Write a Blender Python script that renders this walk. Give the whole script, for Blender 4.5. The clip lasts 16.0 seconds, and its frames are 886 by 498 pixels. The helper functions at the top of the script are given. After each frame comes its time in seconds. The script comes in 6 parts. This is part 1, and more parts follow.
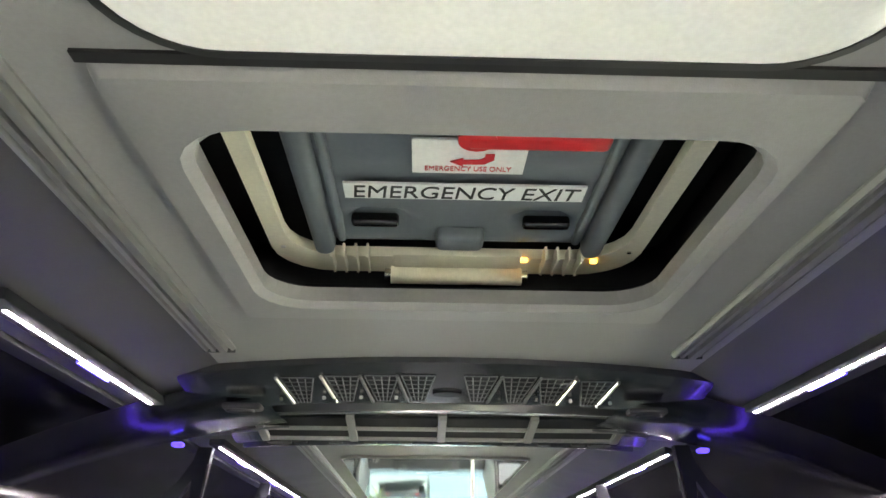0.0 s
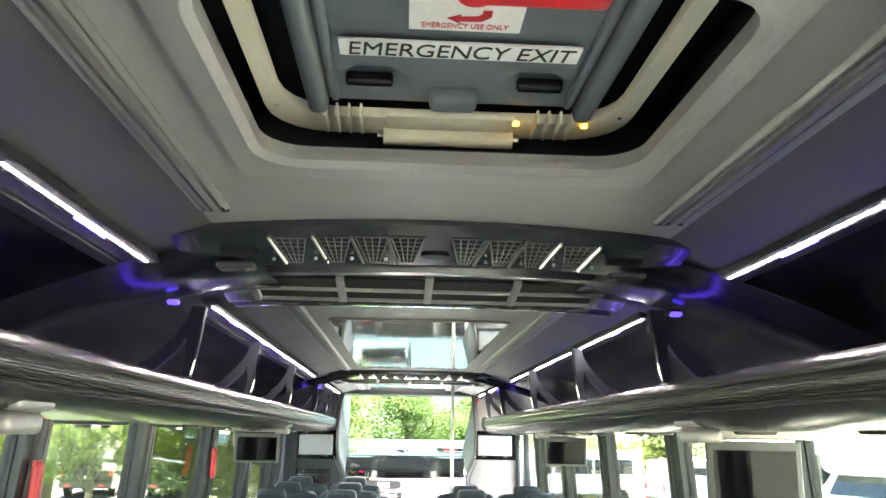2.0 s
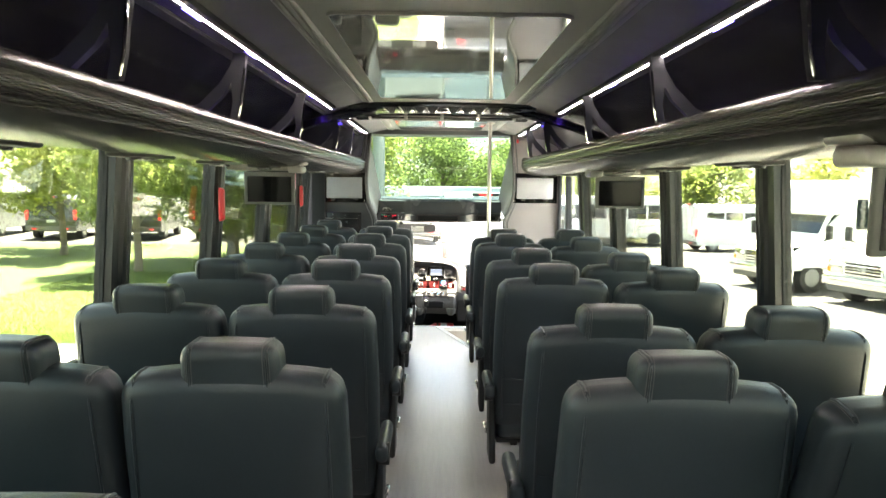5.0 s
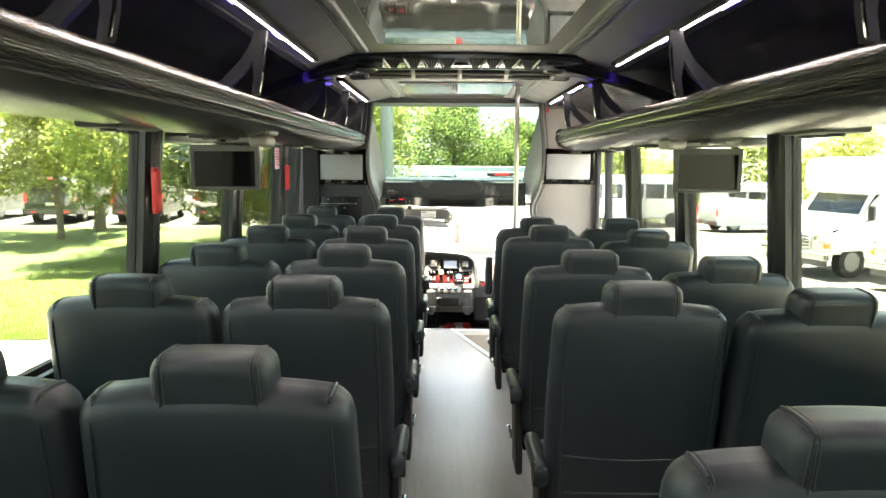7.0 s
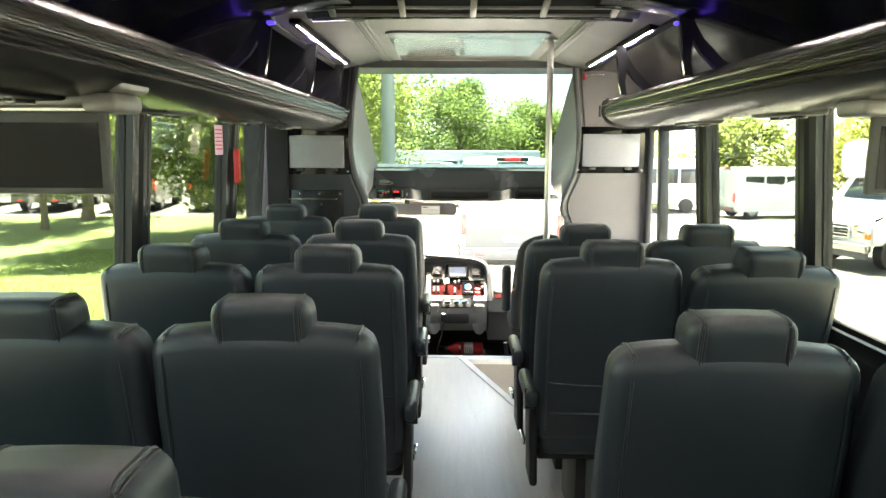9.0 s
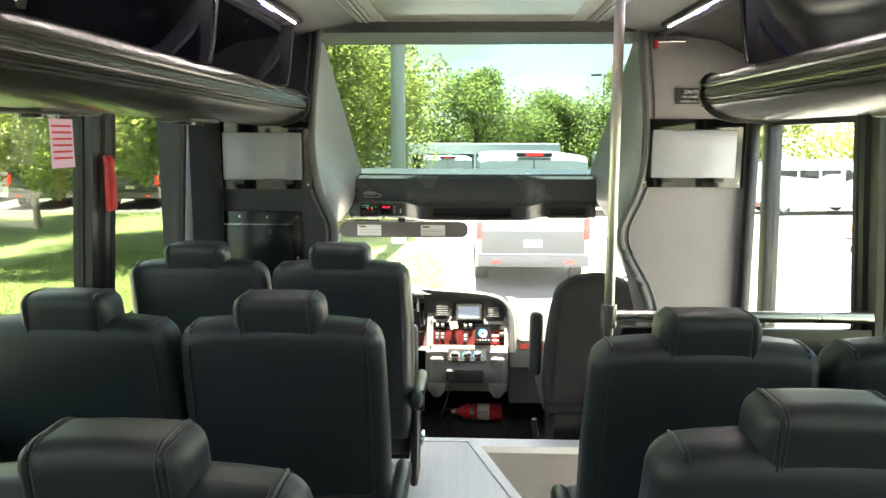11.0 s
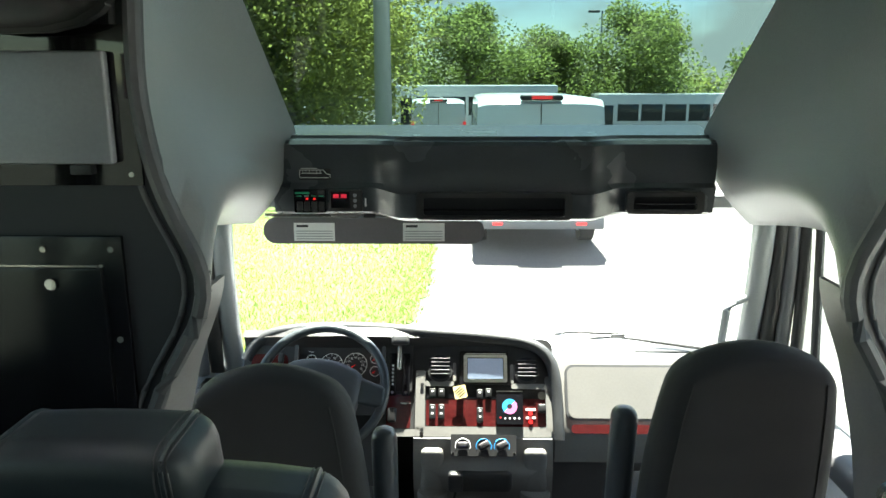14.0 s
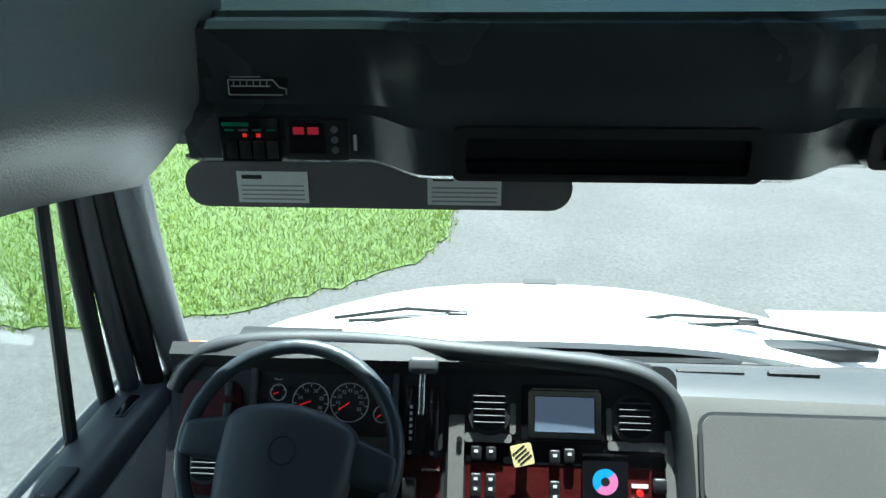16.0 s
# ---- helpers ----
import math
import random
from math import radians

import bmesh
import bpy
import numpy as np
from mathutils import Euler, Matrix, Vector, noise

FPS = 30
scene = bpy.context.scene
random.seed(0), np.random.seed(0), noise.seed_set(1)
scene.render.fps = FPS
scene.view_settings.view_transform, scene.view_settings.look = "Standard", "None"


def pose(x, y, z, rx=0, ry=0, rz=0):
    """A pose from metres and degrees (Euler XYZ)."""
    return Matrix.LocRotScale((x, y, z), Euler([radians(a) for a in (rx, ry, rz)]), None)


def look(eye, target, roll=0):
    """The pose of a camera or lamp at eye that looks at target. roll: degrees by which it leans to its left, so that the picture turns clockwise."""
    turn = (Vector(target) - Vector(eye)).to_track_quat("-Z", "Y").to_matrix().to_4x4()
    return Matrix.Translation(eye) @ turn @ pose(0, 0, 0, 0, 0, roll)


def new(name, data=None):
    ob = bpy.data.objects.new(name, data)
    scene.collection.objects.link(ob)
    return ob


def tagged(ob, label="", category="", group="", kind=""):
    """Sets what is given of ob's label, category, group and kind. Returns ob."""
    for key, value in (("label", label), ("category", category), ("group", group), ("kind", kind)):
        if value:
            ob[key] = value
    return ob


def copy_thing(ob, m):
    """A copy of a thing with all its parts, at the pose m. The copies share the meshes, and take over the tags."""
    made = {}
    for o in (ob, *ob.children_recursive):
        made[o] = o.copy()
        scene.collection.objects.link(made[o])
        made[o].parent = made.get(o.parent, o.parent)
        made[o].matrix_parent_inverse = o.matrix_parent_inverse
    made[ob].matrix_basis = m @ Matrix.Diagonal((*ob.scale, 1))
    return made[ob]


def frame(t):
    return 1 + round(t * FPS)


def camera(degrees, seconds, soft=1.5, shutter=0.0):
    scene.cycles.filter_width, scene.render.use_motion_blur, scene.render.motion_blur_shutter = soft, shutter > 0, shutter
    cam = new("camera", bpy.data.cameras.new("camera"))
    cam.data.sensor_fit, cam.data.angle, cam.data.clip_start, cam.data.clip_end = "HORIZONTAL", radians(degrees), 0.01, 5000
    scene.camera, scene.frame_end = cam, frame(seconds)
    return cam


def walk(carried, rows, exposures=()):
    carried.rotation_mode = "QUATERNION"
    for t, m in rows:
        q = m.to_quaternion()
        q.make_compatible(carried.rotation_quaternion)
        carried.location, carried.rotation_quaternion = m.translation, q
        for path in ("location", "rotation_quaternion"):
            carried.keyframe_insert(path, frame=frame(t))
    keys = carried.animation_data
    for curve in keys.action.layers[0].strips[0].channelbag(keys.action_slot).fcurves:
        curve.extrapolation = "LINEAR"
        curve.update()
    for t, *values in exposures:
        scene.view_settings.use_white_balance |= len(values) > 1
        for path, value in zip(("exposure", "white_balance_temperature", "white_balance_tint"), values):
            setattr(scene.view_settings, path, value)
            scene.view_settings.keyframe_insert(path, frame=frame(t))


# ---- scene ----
cam = camera(62.0, 16.0)
PATH = [
    (0, (-0.036, -0.103, 1.612), (0.013, 1.726, 2.421), 0.4),
    (0.5, (-0.039, -0.118, 1.616), (0.039, 1.65, 2.549), 0.6),
    (1, (-0.039, -0.146, 1.613), (0.056, 1.593, 2.596), 0.7),
    (1.5, (-0.047, -0.139, 1.594), (0.058, 1.717, 2.332), 0.9),
    (2, (-0.052, -0.121, 1.582), (0.052, 1.816, 2.071), 0.9),
    (2.5, (-0.057, -0.11, 1.571), (0.049, 1.871, 1.824), 0.8),
    (3, (-0.074, -0.094, 1.562), (0.03, 1.903, 1.606), 0.4),
    (3.5, (-0.08, -0.013, 1.529), (0.013, 1.981, 1.405), -0.2),
    (4, (-0.025, 0.128, 1.539), (0.051, 2.119, 1.36), 0.3),
    (4.2, (-0.016, 0.201, 1.533), (0.053, 2.193, 1.36), 0.5),
    (6.3, (-0.038, 1.328, 1.533), (-0.084, 3.316, 1.326), 0.3),
    (6.5, (-0.068, 1.424, 1.533), (-0.095, 3.413, 1.322), -0.1),
    (7, (-0.049, 1.717, 1.516), (-0.056, 3.703, 1.281), 0.4),
    (7.5, (-0.028, 2.026, 1.515), (-0.029, 4.009, 1.255), 0.1),
    (8, (-0.054, 2.355, 1.522), (-0.011, 4.337, 1.257), -0.2),
    (8.5, (-0.072, 2.723, 1.499), (-0.037, 4.703, 1.218), 0.2),
    (9, (-0.054, 3.072, 1.504), (-0.076, 5.053, 1.228), 0.2),
    (9.5, (-0.074, 3.447, 1.512), (-0.117, 5.43, 1.255), -0.4),
    (10, (-0.039, 3.818, 1.518), (-0.094, 5.801, 1.257), -0.4),
    (10.2, (-0.037, 3.964, 1.518), (-0.091, 5.946, 1.258), 0.0),
    (12.3, (0.039, 5.409, 1.608), (-0.04, 7.371, 1.231), -0.1),
    (12.5, (0.013, 5.531, 1.607), (-0.053, 7.495, 1.234), -0.1),
    (13, (-0.007, 5.812, 1.587), (-0.095, 7.778, 1.226), -0.0),
    (13.5, (-0.044, 6.085, 1.554), (-0.146, 8.046, 1.171), 0.0),
    (14, (-0.1, 6.362, 1.516), (-0.14, 8.311, 1.069), -0.1),
    (14.5, (-0.056, 6.676, 1.503), (-0.134, 8.607, 0.989), -0.9),
    (15, (-0.075, 6.952, 1.477), (-0.203, 8.87, 0.925), -0.9),
    (15.5, (-0.147, 7.234, 1.481), (-0.287, 9.132, 0.865), -0.6),
    (16, (-0.165, 7.462, 1.422), (-0.292, 9.32, 0.691), -0.4),
]
EXPOSURES = [(0.0, 6.4, 6900, 16), (0.5, 6.45, 7000, 16), (1.0, 6.4, 6900, 15), (1.5, 6.25, 6500, 12), (2.0, 6.55, 6900, 14), (3.0, 6.4, 7600, 15), (3.5, 6.15, 7700, 14), (7.0, 5.65, 8000, 12), (10.0, 5.4, 7800, 10), (12.5, 4.65, 7500, 8), (13.5, 4.25, 7000, 5), (14.5, 3.75, 6500, 4), (15.0, 3.3, 6400, 2), (16.0, 2.75, 5600, -3)]
walk(cam, [(t, look(e, g, r)) for t, e, g, r in PATH], EXPOSURES)

# ---- light ----
world = bpy.data.worlds.new("world")
scene.world = world
world.use_nodes = True
wn, wl = world.node_tree.nodes, world.node_tree.links
sky = wn.new("ShaderNodeTexSky")
sky.sky_type, sky.sun_disc = "NISHITA", False
sky.dust_density, sky.ozone_density = 0.3, 2.5
sky.sun_elevation, sky.sun_rotation = radians(68), radians(0)
# broken white cumulus over the blue
tc = wn.new("ShaderNodeTexCoord")
mp = wn.new("ShaderNodeMapping")
mp.inputs["Scale"].default_value = (1, 1, 2.2)
cl = wn.new("ShaderNodeTexNoise")
cl.inputs["Scale"].default_value, cl.inputs["Detail"].default_value = 3.6, 9
ramp = wn.new("ShaderNodeMapRange")
ramp.inputs["From Min"].default_value, ramp.inputs["From Max"].default_value = 0.47, 0.57
mix = wn.new("ShaderNodeMix")
mix.data_type = "RGBA"
mix.inputs["B"].default_value = (3.8, 4.0, 4.1, 1)
wl.new(tc.outputs["Generated"], mp.inputs[0])
wl.new(mp.outputs[0], cl.inputs["Vector"])
wl.new(cl.outputs[0], ramp.inputs[0])
wl.new(ramp.outputs[0], mix.inputs[0])
wl.new(sky.outputs[0], mix.inputs["A"])
wl.new(mix.outputs["Result"], wn["Background"].inputs[0])
wn["Background"].inputs[1].default_value = 0.05
sun = new("sun", bpy.data.lights.new("sun", "SUN"))
sun.data.energy, sun.data.angle, sun.data.color = 4.2, radians(0.55), (1.0, 0.96, 0.9)
sun.matrix_world = look((0.25, 3.74, 9.27), (0, 0, 0))

# ---- small builders ----
def part(name, bm, material, parent=None, label="", smooth=True, angle=38):
    """Links a bmesh as one mesh object under a thing or a part."""
    bmesh.ops.recalc_face_normals(bm, faces=bm.faces)
    me = bpy.data.meshes.new(name)
    bm.to_mesh(me)
    bm.free()
    if smooth:
        me.shade_smooth()
        me.set_sharp_from_angle(angle=radians(angle))
    me.materials.append(material)
    ob = new(name, me)
    if parent is not None:
        ob.parent = parent
    return tagged(ob, label)


def thing(name, m, label, category, group="", kind=""):
    ob = new(name)
    ob.empty_display_size = 0.1
    ob.matrix_basis = m if isinstance(m, Matrix) else Matrix.Translation(m)
    return tagged(ob, label, category, group, kind)


def box(bm, x0, x1, y0, y1, z0, z1, bev=0.0):
    m = Matrix.LocRotScale(((x0 + x1) / 2, (y0 + y1) / 2, (z0 + z1) / 2), None, (x1 - x0, y1 - y0, z1 - z0))
    r = bmesh.ops.create_cube(bm, size=1, matrix=m)
    if bev:
        es = list({e for v in r["verts"] for e in v.link_edges})
        bmesh.ops.bevel(bm, geom=es, offset=bev, segments=2, affect="EDGES", profile=0.6)
    return bm


def boxed(*a, bev=0.0):
    return box(bmesh.new(), *a, bev=bev)


def rbox(bm, c, s, r, n=6, f=None):
    """A box with soft edges of radius r; f reshapes each point."""
    h = Vector(s) / 2
    seen = {}

    def vert(p):
        key = tuple(round(a, 5) for a in p)
        if key not in seen:
            inner = Vector([max(-h[i] + r, min(h[i] - r, p[i])) for i in range(3)])
            d = Vector(p) - inner
            q = inner + (d.normalized() * r if d.length > 1e-9 else d) + Vector(c)
            seen[key] = bm.verts.new(f(q) if f else q)
        return seen[key]
    steps = []
    for i in range(3):
        k = max(2, n)
        a = [-h[i]] + [-h[i] + r * 0.45] + [(-h[i] + r) + (2 * h[i] - 2 * r) * j / k for j in range(k + 1)] + [h[i] - r * 0.45] + [h[i]]
        steps.append(a)
    for ax in range(3):
        u, v = (ax + 1) % 3, (ax + 2) % 3
        for side in (-h[ax], h[ax]):
            for i in range(len(steps[u]) - 1):
                for j in range(len(steps[v]) - 1):
                    quad = []
                    for a, b in ((i, j), (i + 1, j), (i + 1, j + 1), (i, j + 1)):
                        p = [0, 0, 0]
                        p[ax], p[u], p[v] = side, steps[u][a], steps[v][b]
                        quad.append(vert(p))
                    if len(set(quad)) > 2:
                        try:
                            bm.faces.new(quad)
                        except ValueError:
                            pass
    return bm


def on_rbox(p, c, s, r):
    """The point of a soft-edged box that lies over the point p of the plain box."""
    d = Vector(p) - Vector(c)
    inner = Vector([max(-s[i] / 2 + r, min(s[i] / 2 - r, d[i])) for i in range(3)])
    o = d - inner
    return Vector(c) + inner + (o.normalized() * r if o.length > 1e-9 else o)


def tube(bm, pts, r, seg=8, closed=False):
    pts = [Vector(p) for p in pts]
    rings = []
    for i, p in enumerate(pts):
        a = pts[i - 1] if (i or closed) else p
        b = pts[(i + 1) % len(pts)] if (i < len(pts) - 1 or closed) else p
        d = (b - a).normalized()
        up = Vector((0, 0, 1)) if abs(d.z) < 0.9 else Vector((0, 1, 0))
        s = d.cross(up).normalized()
        w = s.cross(d)
        rr = r[i] if isinstance(r, (list, tuple)) else r
        rings.append([bm.verts.new(p + (s * math.cos(k * math.tau / seg) + w * math.sin(k * math.tau / seg)) * rr) for k in range(seg)])
    n = len(rings)
    for i in range(n if closed else n - 1):
        a, b = rings[i], rings[(i + 1) % n]
        for k in range(seg):
            bm.faces.new((a[k], a[(k + 1) % seg], b[(k + 1) % seg], b[k]))
    if not closed:
        bm.faces.new(rings[0][::-1])
        bm.faces.new(rings[-1])
    return bm


def prism(bm, poly, axis, a, b):
    """A closed outline in the two other axes, drawn out along axis from a to b."""
    def at(p, t):
        q = list(p)
        q.insert(axis, t)
        return q
    u = [bm.verts.new(at(p, a)) for p in poly]
    v = [bm.verts.new(at(p, b)) for p in poly]
    n = len(poly)
    for i in range(n):
        bm.faces.new((u[i], u[(i + 1) % n], v[(i + 1) % n], v[i]))
    bm.faces.new(u[::-1])
    bm.faces.new(v)
    return bm


def sheet(bm, rows):
    vs = [[bm.verts.new(p) for p in r] for r in rows]
    for i in range(len(vs) - 1):
        for j in range(len(vs[i]) - 1):
            bm.faces.new((vs[i][j], vs[i][j + 1], vs[i + 1][j + 1], vs[i + 1][j]))
    return bm


def slab(bm, rows, off):
    """A sheet with thickness: off is the way to its back."""
    off = Vector(off)
    sheet(bm, rows)
    sheet(bm, [[Vector(p) + off for p in r] for r in rows])
    ring = list(rows[0]) + [r[-1] for r in rows[1:]] + list(rows[-1][::-1][1:]) + [r[0] for r in rows[::-1][1:-1]]
    sheet(bm, [list(ring) + [ring[0]], [Vector(p) + off for p in list(ring) + [ring[0]]]])
    bmesh.ops.remove_doubles(bm, verts=bm.verts, dist=1e-5)
    return bm


def rounded(x0, x1, y0, y1, r, seg=5):
    out = []
    for cx, cy, a0 in ((x1 - r, y1 - r, 0), (x0 + r, y1 - r, 90), (x0 + r, y0 + r, 180), (x1 - r, y0 + r, 270)):
        for k in range(seg + 1):
            a = radians(a0 + 90 * k / seg)
            out.append((cx + r * math.cos(a), cy + r * math.sin(a)))
    return out


def plate(bm, x0, x1, y0, y1, z0, z1, r, seg=5):
    return prism(bm, rounded(x0, x1, y0, y1, r, seg), 2, z0, z1)


def ringplate(bm, outer, inner, z0, z1):
    """A flat frame between two outlines of equal count."""
    n = len(outer)
    lv = [[bm.verts.new((*p, z)) for p in o] for o, z in ((outer, z0), (outer, z1), (inner, z1), (inner, z0))]
    for k in range(4):
        a, b = lv[k], lv[(k + 1) % 4]
        for i in range(n):
            bm.faces.new((a[i], a[(i + 1) % n], b[(i + 1) % n], b[i]))
    return bm


def disc(bm, x, y, z0, z1, r, seg=20):
    return prism(bm, [(x + r * math.cos(k * math.tau / seg), y + r * math.sin(k * math.tau / seg)) for k in range(seg)], 2, z0, z1)


def moved(bm, m):
    bmesh.ops.transform(bm, matrix=m, verts=bm.verts)
    return bm


def words(text, size, m, material, parent, name="lettering", align="CENTER", shear=0.0):
    cu = bpy.data.curves.new("t", "FONT")
    cu.body, cu.size, cu.align_x, cu.align_y, cu.extrude, cu.shear = text, size, align, "CENTER", 0.0004, shear
    cu.offset = 0.0
    tmp = bpy.data.objects.new("t", cu)
    me = bpy.data.meshes.new_from_object(tmp)
    if align == "CENTER" and len(me.vertices):
        ys = [v.co.y for v in me.vertices]
        me.transform(Matrix.Translation((0, -(min(ys) + max(ys)) / 2, 0)))
    bpy.data.objects.remove(tmp)
    me.materials.clear()
    me.materials.append(material)
    ob = new(name, me)
    ob.parent = parent
    ob.matrix_basis = m
    return ob


# ---- materials ----
def mat(name, col, rough=0.5, metal=0.0, grain=150.0, gamt=0.08, blot=4.0, bamt=0.12, bump=0.0, bscale=400.0, kind="noise",
        stretch=(1, 1, 1), rvar=0.12, coat=0.0, spec=0.5, glow=None):
    m = bpy.data.materials.new(name)
    m.use_nodes = True
    nt = m.node_tree
    N, L = nt.nodes.new, nt.links.new
    b = nt.nodes["Principled BSDF"]
    tc = N("ShaderNodeTexCoord")
    mp = N("ShaderNodeMapping")
    mp.inputs["Scale"].default_value = stretch
    L(tc.outputs["Object"], mp.inputs[0])
    info = N("ShaderNodeObjectInfo")
    add = N("ShaderNodeVectorMath")
    add.operation = "ADD"
    L(mp.outputs[0], add.inputs[0])
    L(info.outputs["Random"], add.inputs[1])
    total = None
    noises = []
    for sc, amt in ((blot, bamt), (grain, gamt)):
        n = N("ShaderNodeTexNoise")
        n.inputs["Scale"].default_value, n.inputs["Detail"].default_value = sc, 4
        L(add.outputs[0], n.inputs["Vector"])
        k = N("ShaderNodeMath")
        k.operation = "MULTIPLY_ADD"
        k.inputs[1].default_value = amt * 2.5
        k.inputs[2].default_value = 1 - amt * 1.25
        L(n.outputs[0], k.inputs[0])
        noises.append(n)
        if total is None:
            total = k
        else:
            mul = N("ShaderNodeMath")
            mul.operation = "MULTIPLY"
            L(total.outputs[0], mul.inputs[0])
            L(k.outputs[0], mul.inputs[1])
            total = mul
    sc = N("ShaderNodeVectorMath")
    sc.operation = "SCALE"
    sc.inputs[0].default_value = col
    L(total.outputs[0], sc.inputs["Scale"])
    L(sc.outputs[0], b.inputs["Base Color"])
    rr = N("ShaderNodeMath")
    rr.operation = "MULTIPLY_ADD"
    rr.inputs[1].default_value, rr.inputs[2].default_value = rvar * 2, rough - rvar
    rr.use_clamp = True
    L(noises[0].outputs[0], rr.inputs[0])
    L(rr.outputs[0], b.inputs["Roughness"])
    b.inputs["Metallic"].default_value = metal
    b.inputs["Coat Weight"].default_value = coat
    b.inputs["Specular IOR Level"].default_value = spec
    if bump:
        if kind == "leather":
            t = N("ShaderNodeTexVoronoi")
            t.inputs["Scale"].default_value = bscale
            L(add.outputs[0], t.inputs["Vector"])
            out = t.outputs["Distance"]
        else:
            t = N("ShaderNodeTexNoise")
            t.inputs["Scale"].default_value, t.inputs["Detail"].default_value = bscale, 3
            L(add.outputs[0], t.inputs["Vector"])
            out = t.outputs[0]
        bp = N("ShaderNodeBump")
        bp.inputs["Strength"].default_value, bp.inputs["Distance"].default_value = bump, 0.004
        L(out, bp.inputs["Height"])
        L(bp.outputs[0], b.inputs["Normal"])
    if glow:
        b.inputs["Emission Color"].default_value = (*glow[:3], 1)
        b.inputs["Emission Strength"].default_value = glow[3]
    return m


def glass(name, tint, gloss=1.0):
    m = bpy.data.materials.new(name)
    m.use_nodes = True
    nt = m.node_tree
    N, L = nt.nodes.new, nt.links.new
    nt.nodes.remove(nt.nodes["Principled BSDF"])
    t = N("ShaderNodeBsdfTransparent")
    t.inputs[0].default_value = (*tint, 1)
    g = N("ShaderNodeBsdfGlossy")
    g.inputs["Roughness"].default_value = 0.01
    g.inputs["Color"].default_value = (gloss, gloss, gloss, 1)
    lw = N("ShaderNodeLayerWeight")
    pw = N("ShaderNodeMath")
    pw.operation = "POWER"
    pw.inputs[1].default_value = 5.0
    f = N("ShaderNodeMath")
    f.operation = "MULTIPLY_ADD"
    f.inputs[1].default_value, f.inputs[2].default_value = 0.90, 0.045
    L(lw.outputs["Facing"], pw.inputs[0])
    L(pw.outputs[0], f.inputs[0])
    x = N("ShaderNodeMixShader")
    L(f.outputs[0], x.inputs[0])
    L(t.outputs[0], x.inputs[1])
    L(g.outputs[0], x.inputs[2])
    L(x.outputs[0], nt.nodes["Material Output"].inputs[0])
    return m


LEATHER = mat("black leatherette", (0.033, 0.042, 0.049), 0.36, bump=0.12, bscale=900, kind="leather", bamt=0.15, rvar=0.07)
STITCH = mat("grey thread", (0.10, 0.10, 0.105), 0.7)
PLASTIC = mat("black moulded plastic", (0.018, 0.018, 0.019), 0.45, bump=0.06, bscale=900)
DARKGLOSS = mat("glossy black panel", (0.008, 0.008, 0.010), 0.2, bamt=0.2, rvar=0.08, bump=0.02, bscale=8)
CHARCOAL = mat("charcoal vinyl trim", (0.085, 0.087, 0.092), 0.45, bump=0.12, bscale=700, kind="leather")
FAIR = mat("textured grey trim", (0.19, 0.20, 0.205), 0.4, bump=0.2, bscale=260, kind="leather", bamt=0.1)
RACKGREY = mat("satin grey rack extrusion", (0.066, 0.063, 0.059), 0.27, metal=0.5, stretch=(1, 0.02, 1), grain=60, gamt=0.004, bamt=0.02, rvar=0.004)
HOUSING = mat("warm grey housing plastic", (0.34, 0.33, 0.31), 0.35, metal=0.4, bump=0.05, bscale=800)
CEIL = mat("grey ceiling vinyl", (0.25, 0.243, 0.238), 0.42, bump=0.08, bscale=600, kind="leather", bamt=0.08)
CEILTRACK = mat("satin grey track", (0.25, 0.245, 0.235), 0.35, metal=0.4, stretch=(1, 0.1, 1))
SKYPANEL = mat("smoked glossy roof panel", (0.30, 0.29, 0.27), 0.03, bamt=0.05, rvar=0.02, coat=0.6, spec=0.9)
WHITEPANEL = mat("glossy cream roof panel", (0.88, 0.87, 0.83), 0.08, bamt=0.04, rvar=0.04, coat=0.5)
HATCHGREY = mat("grey hatch moulding", (0.13, 0.15, 0.165), 0.42, bump=0.08, bscale=500)
CREAM = mat("cream plastic", (0.78, 0.73, 0.58), 0.5, bamt=0.08)
MATTBLACK = mat("matt black", (0.008, 0.009, 0.012), 0.9)
RED = mat("red plastic", (0.62, 0.025, 0.03), 0.35)
STICKER = mat("white sticker", (0.8, 0.8, 0.78), 0.4, bamt=0.04)
INK = mat("black ink", (0.01, 0.01, 0.01), 0.5)
REDINK = mat("red ink", (0.6, 0.02, 0.03), 0.5)
GREYINK = mat("grey print", (0.35, 0.35, 0.36), 0.6)
AMBER = mat("amber lens", (0.7, 0.3, 0.02), 0.2, glow=(1.0, 0.5, 0.05, 0.12))
FLOORING = mat("pale grey vinyl floor", (0.60, 0.585, 0.56), 0.32, grain=60, gamt=0.12, blot=7, bamt=0.12, stretch=(8, 0.5, 1), bump=0.05, bscale=120, rvar=0.1)
STEPGREY = mat("grey ribbed tread", (0.2, 0.2, 0.2), 0.6, stretch=(30, 1, 1))
NOSING = mat("white step nosing", (0.7, 0.7, 0.68), 0.4)
CABFLOOR = mat("black rubber mat", (0.02, 0.02, 0.021), 0.6, bump=0.2, bscale=300)
WALLTRIM = mat("dark side wall vinyl", (0.016, 0.017, 0.020), 0.5, bump=0.08, bscale=600)
PILLAR = mat("black window pillar", (0.011, 0.012, 0.015), 0.36, stretch=(1, 1, 0.1))
RUBBER = mat("black rubber seal", (0.012, 0.012, 0.012), 0.6)
BULKL = mat("black carpeted bulkhead", (0.024, 0.026, 0.030), 0.55, bump=0.25, bscale=700)
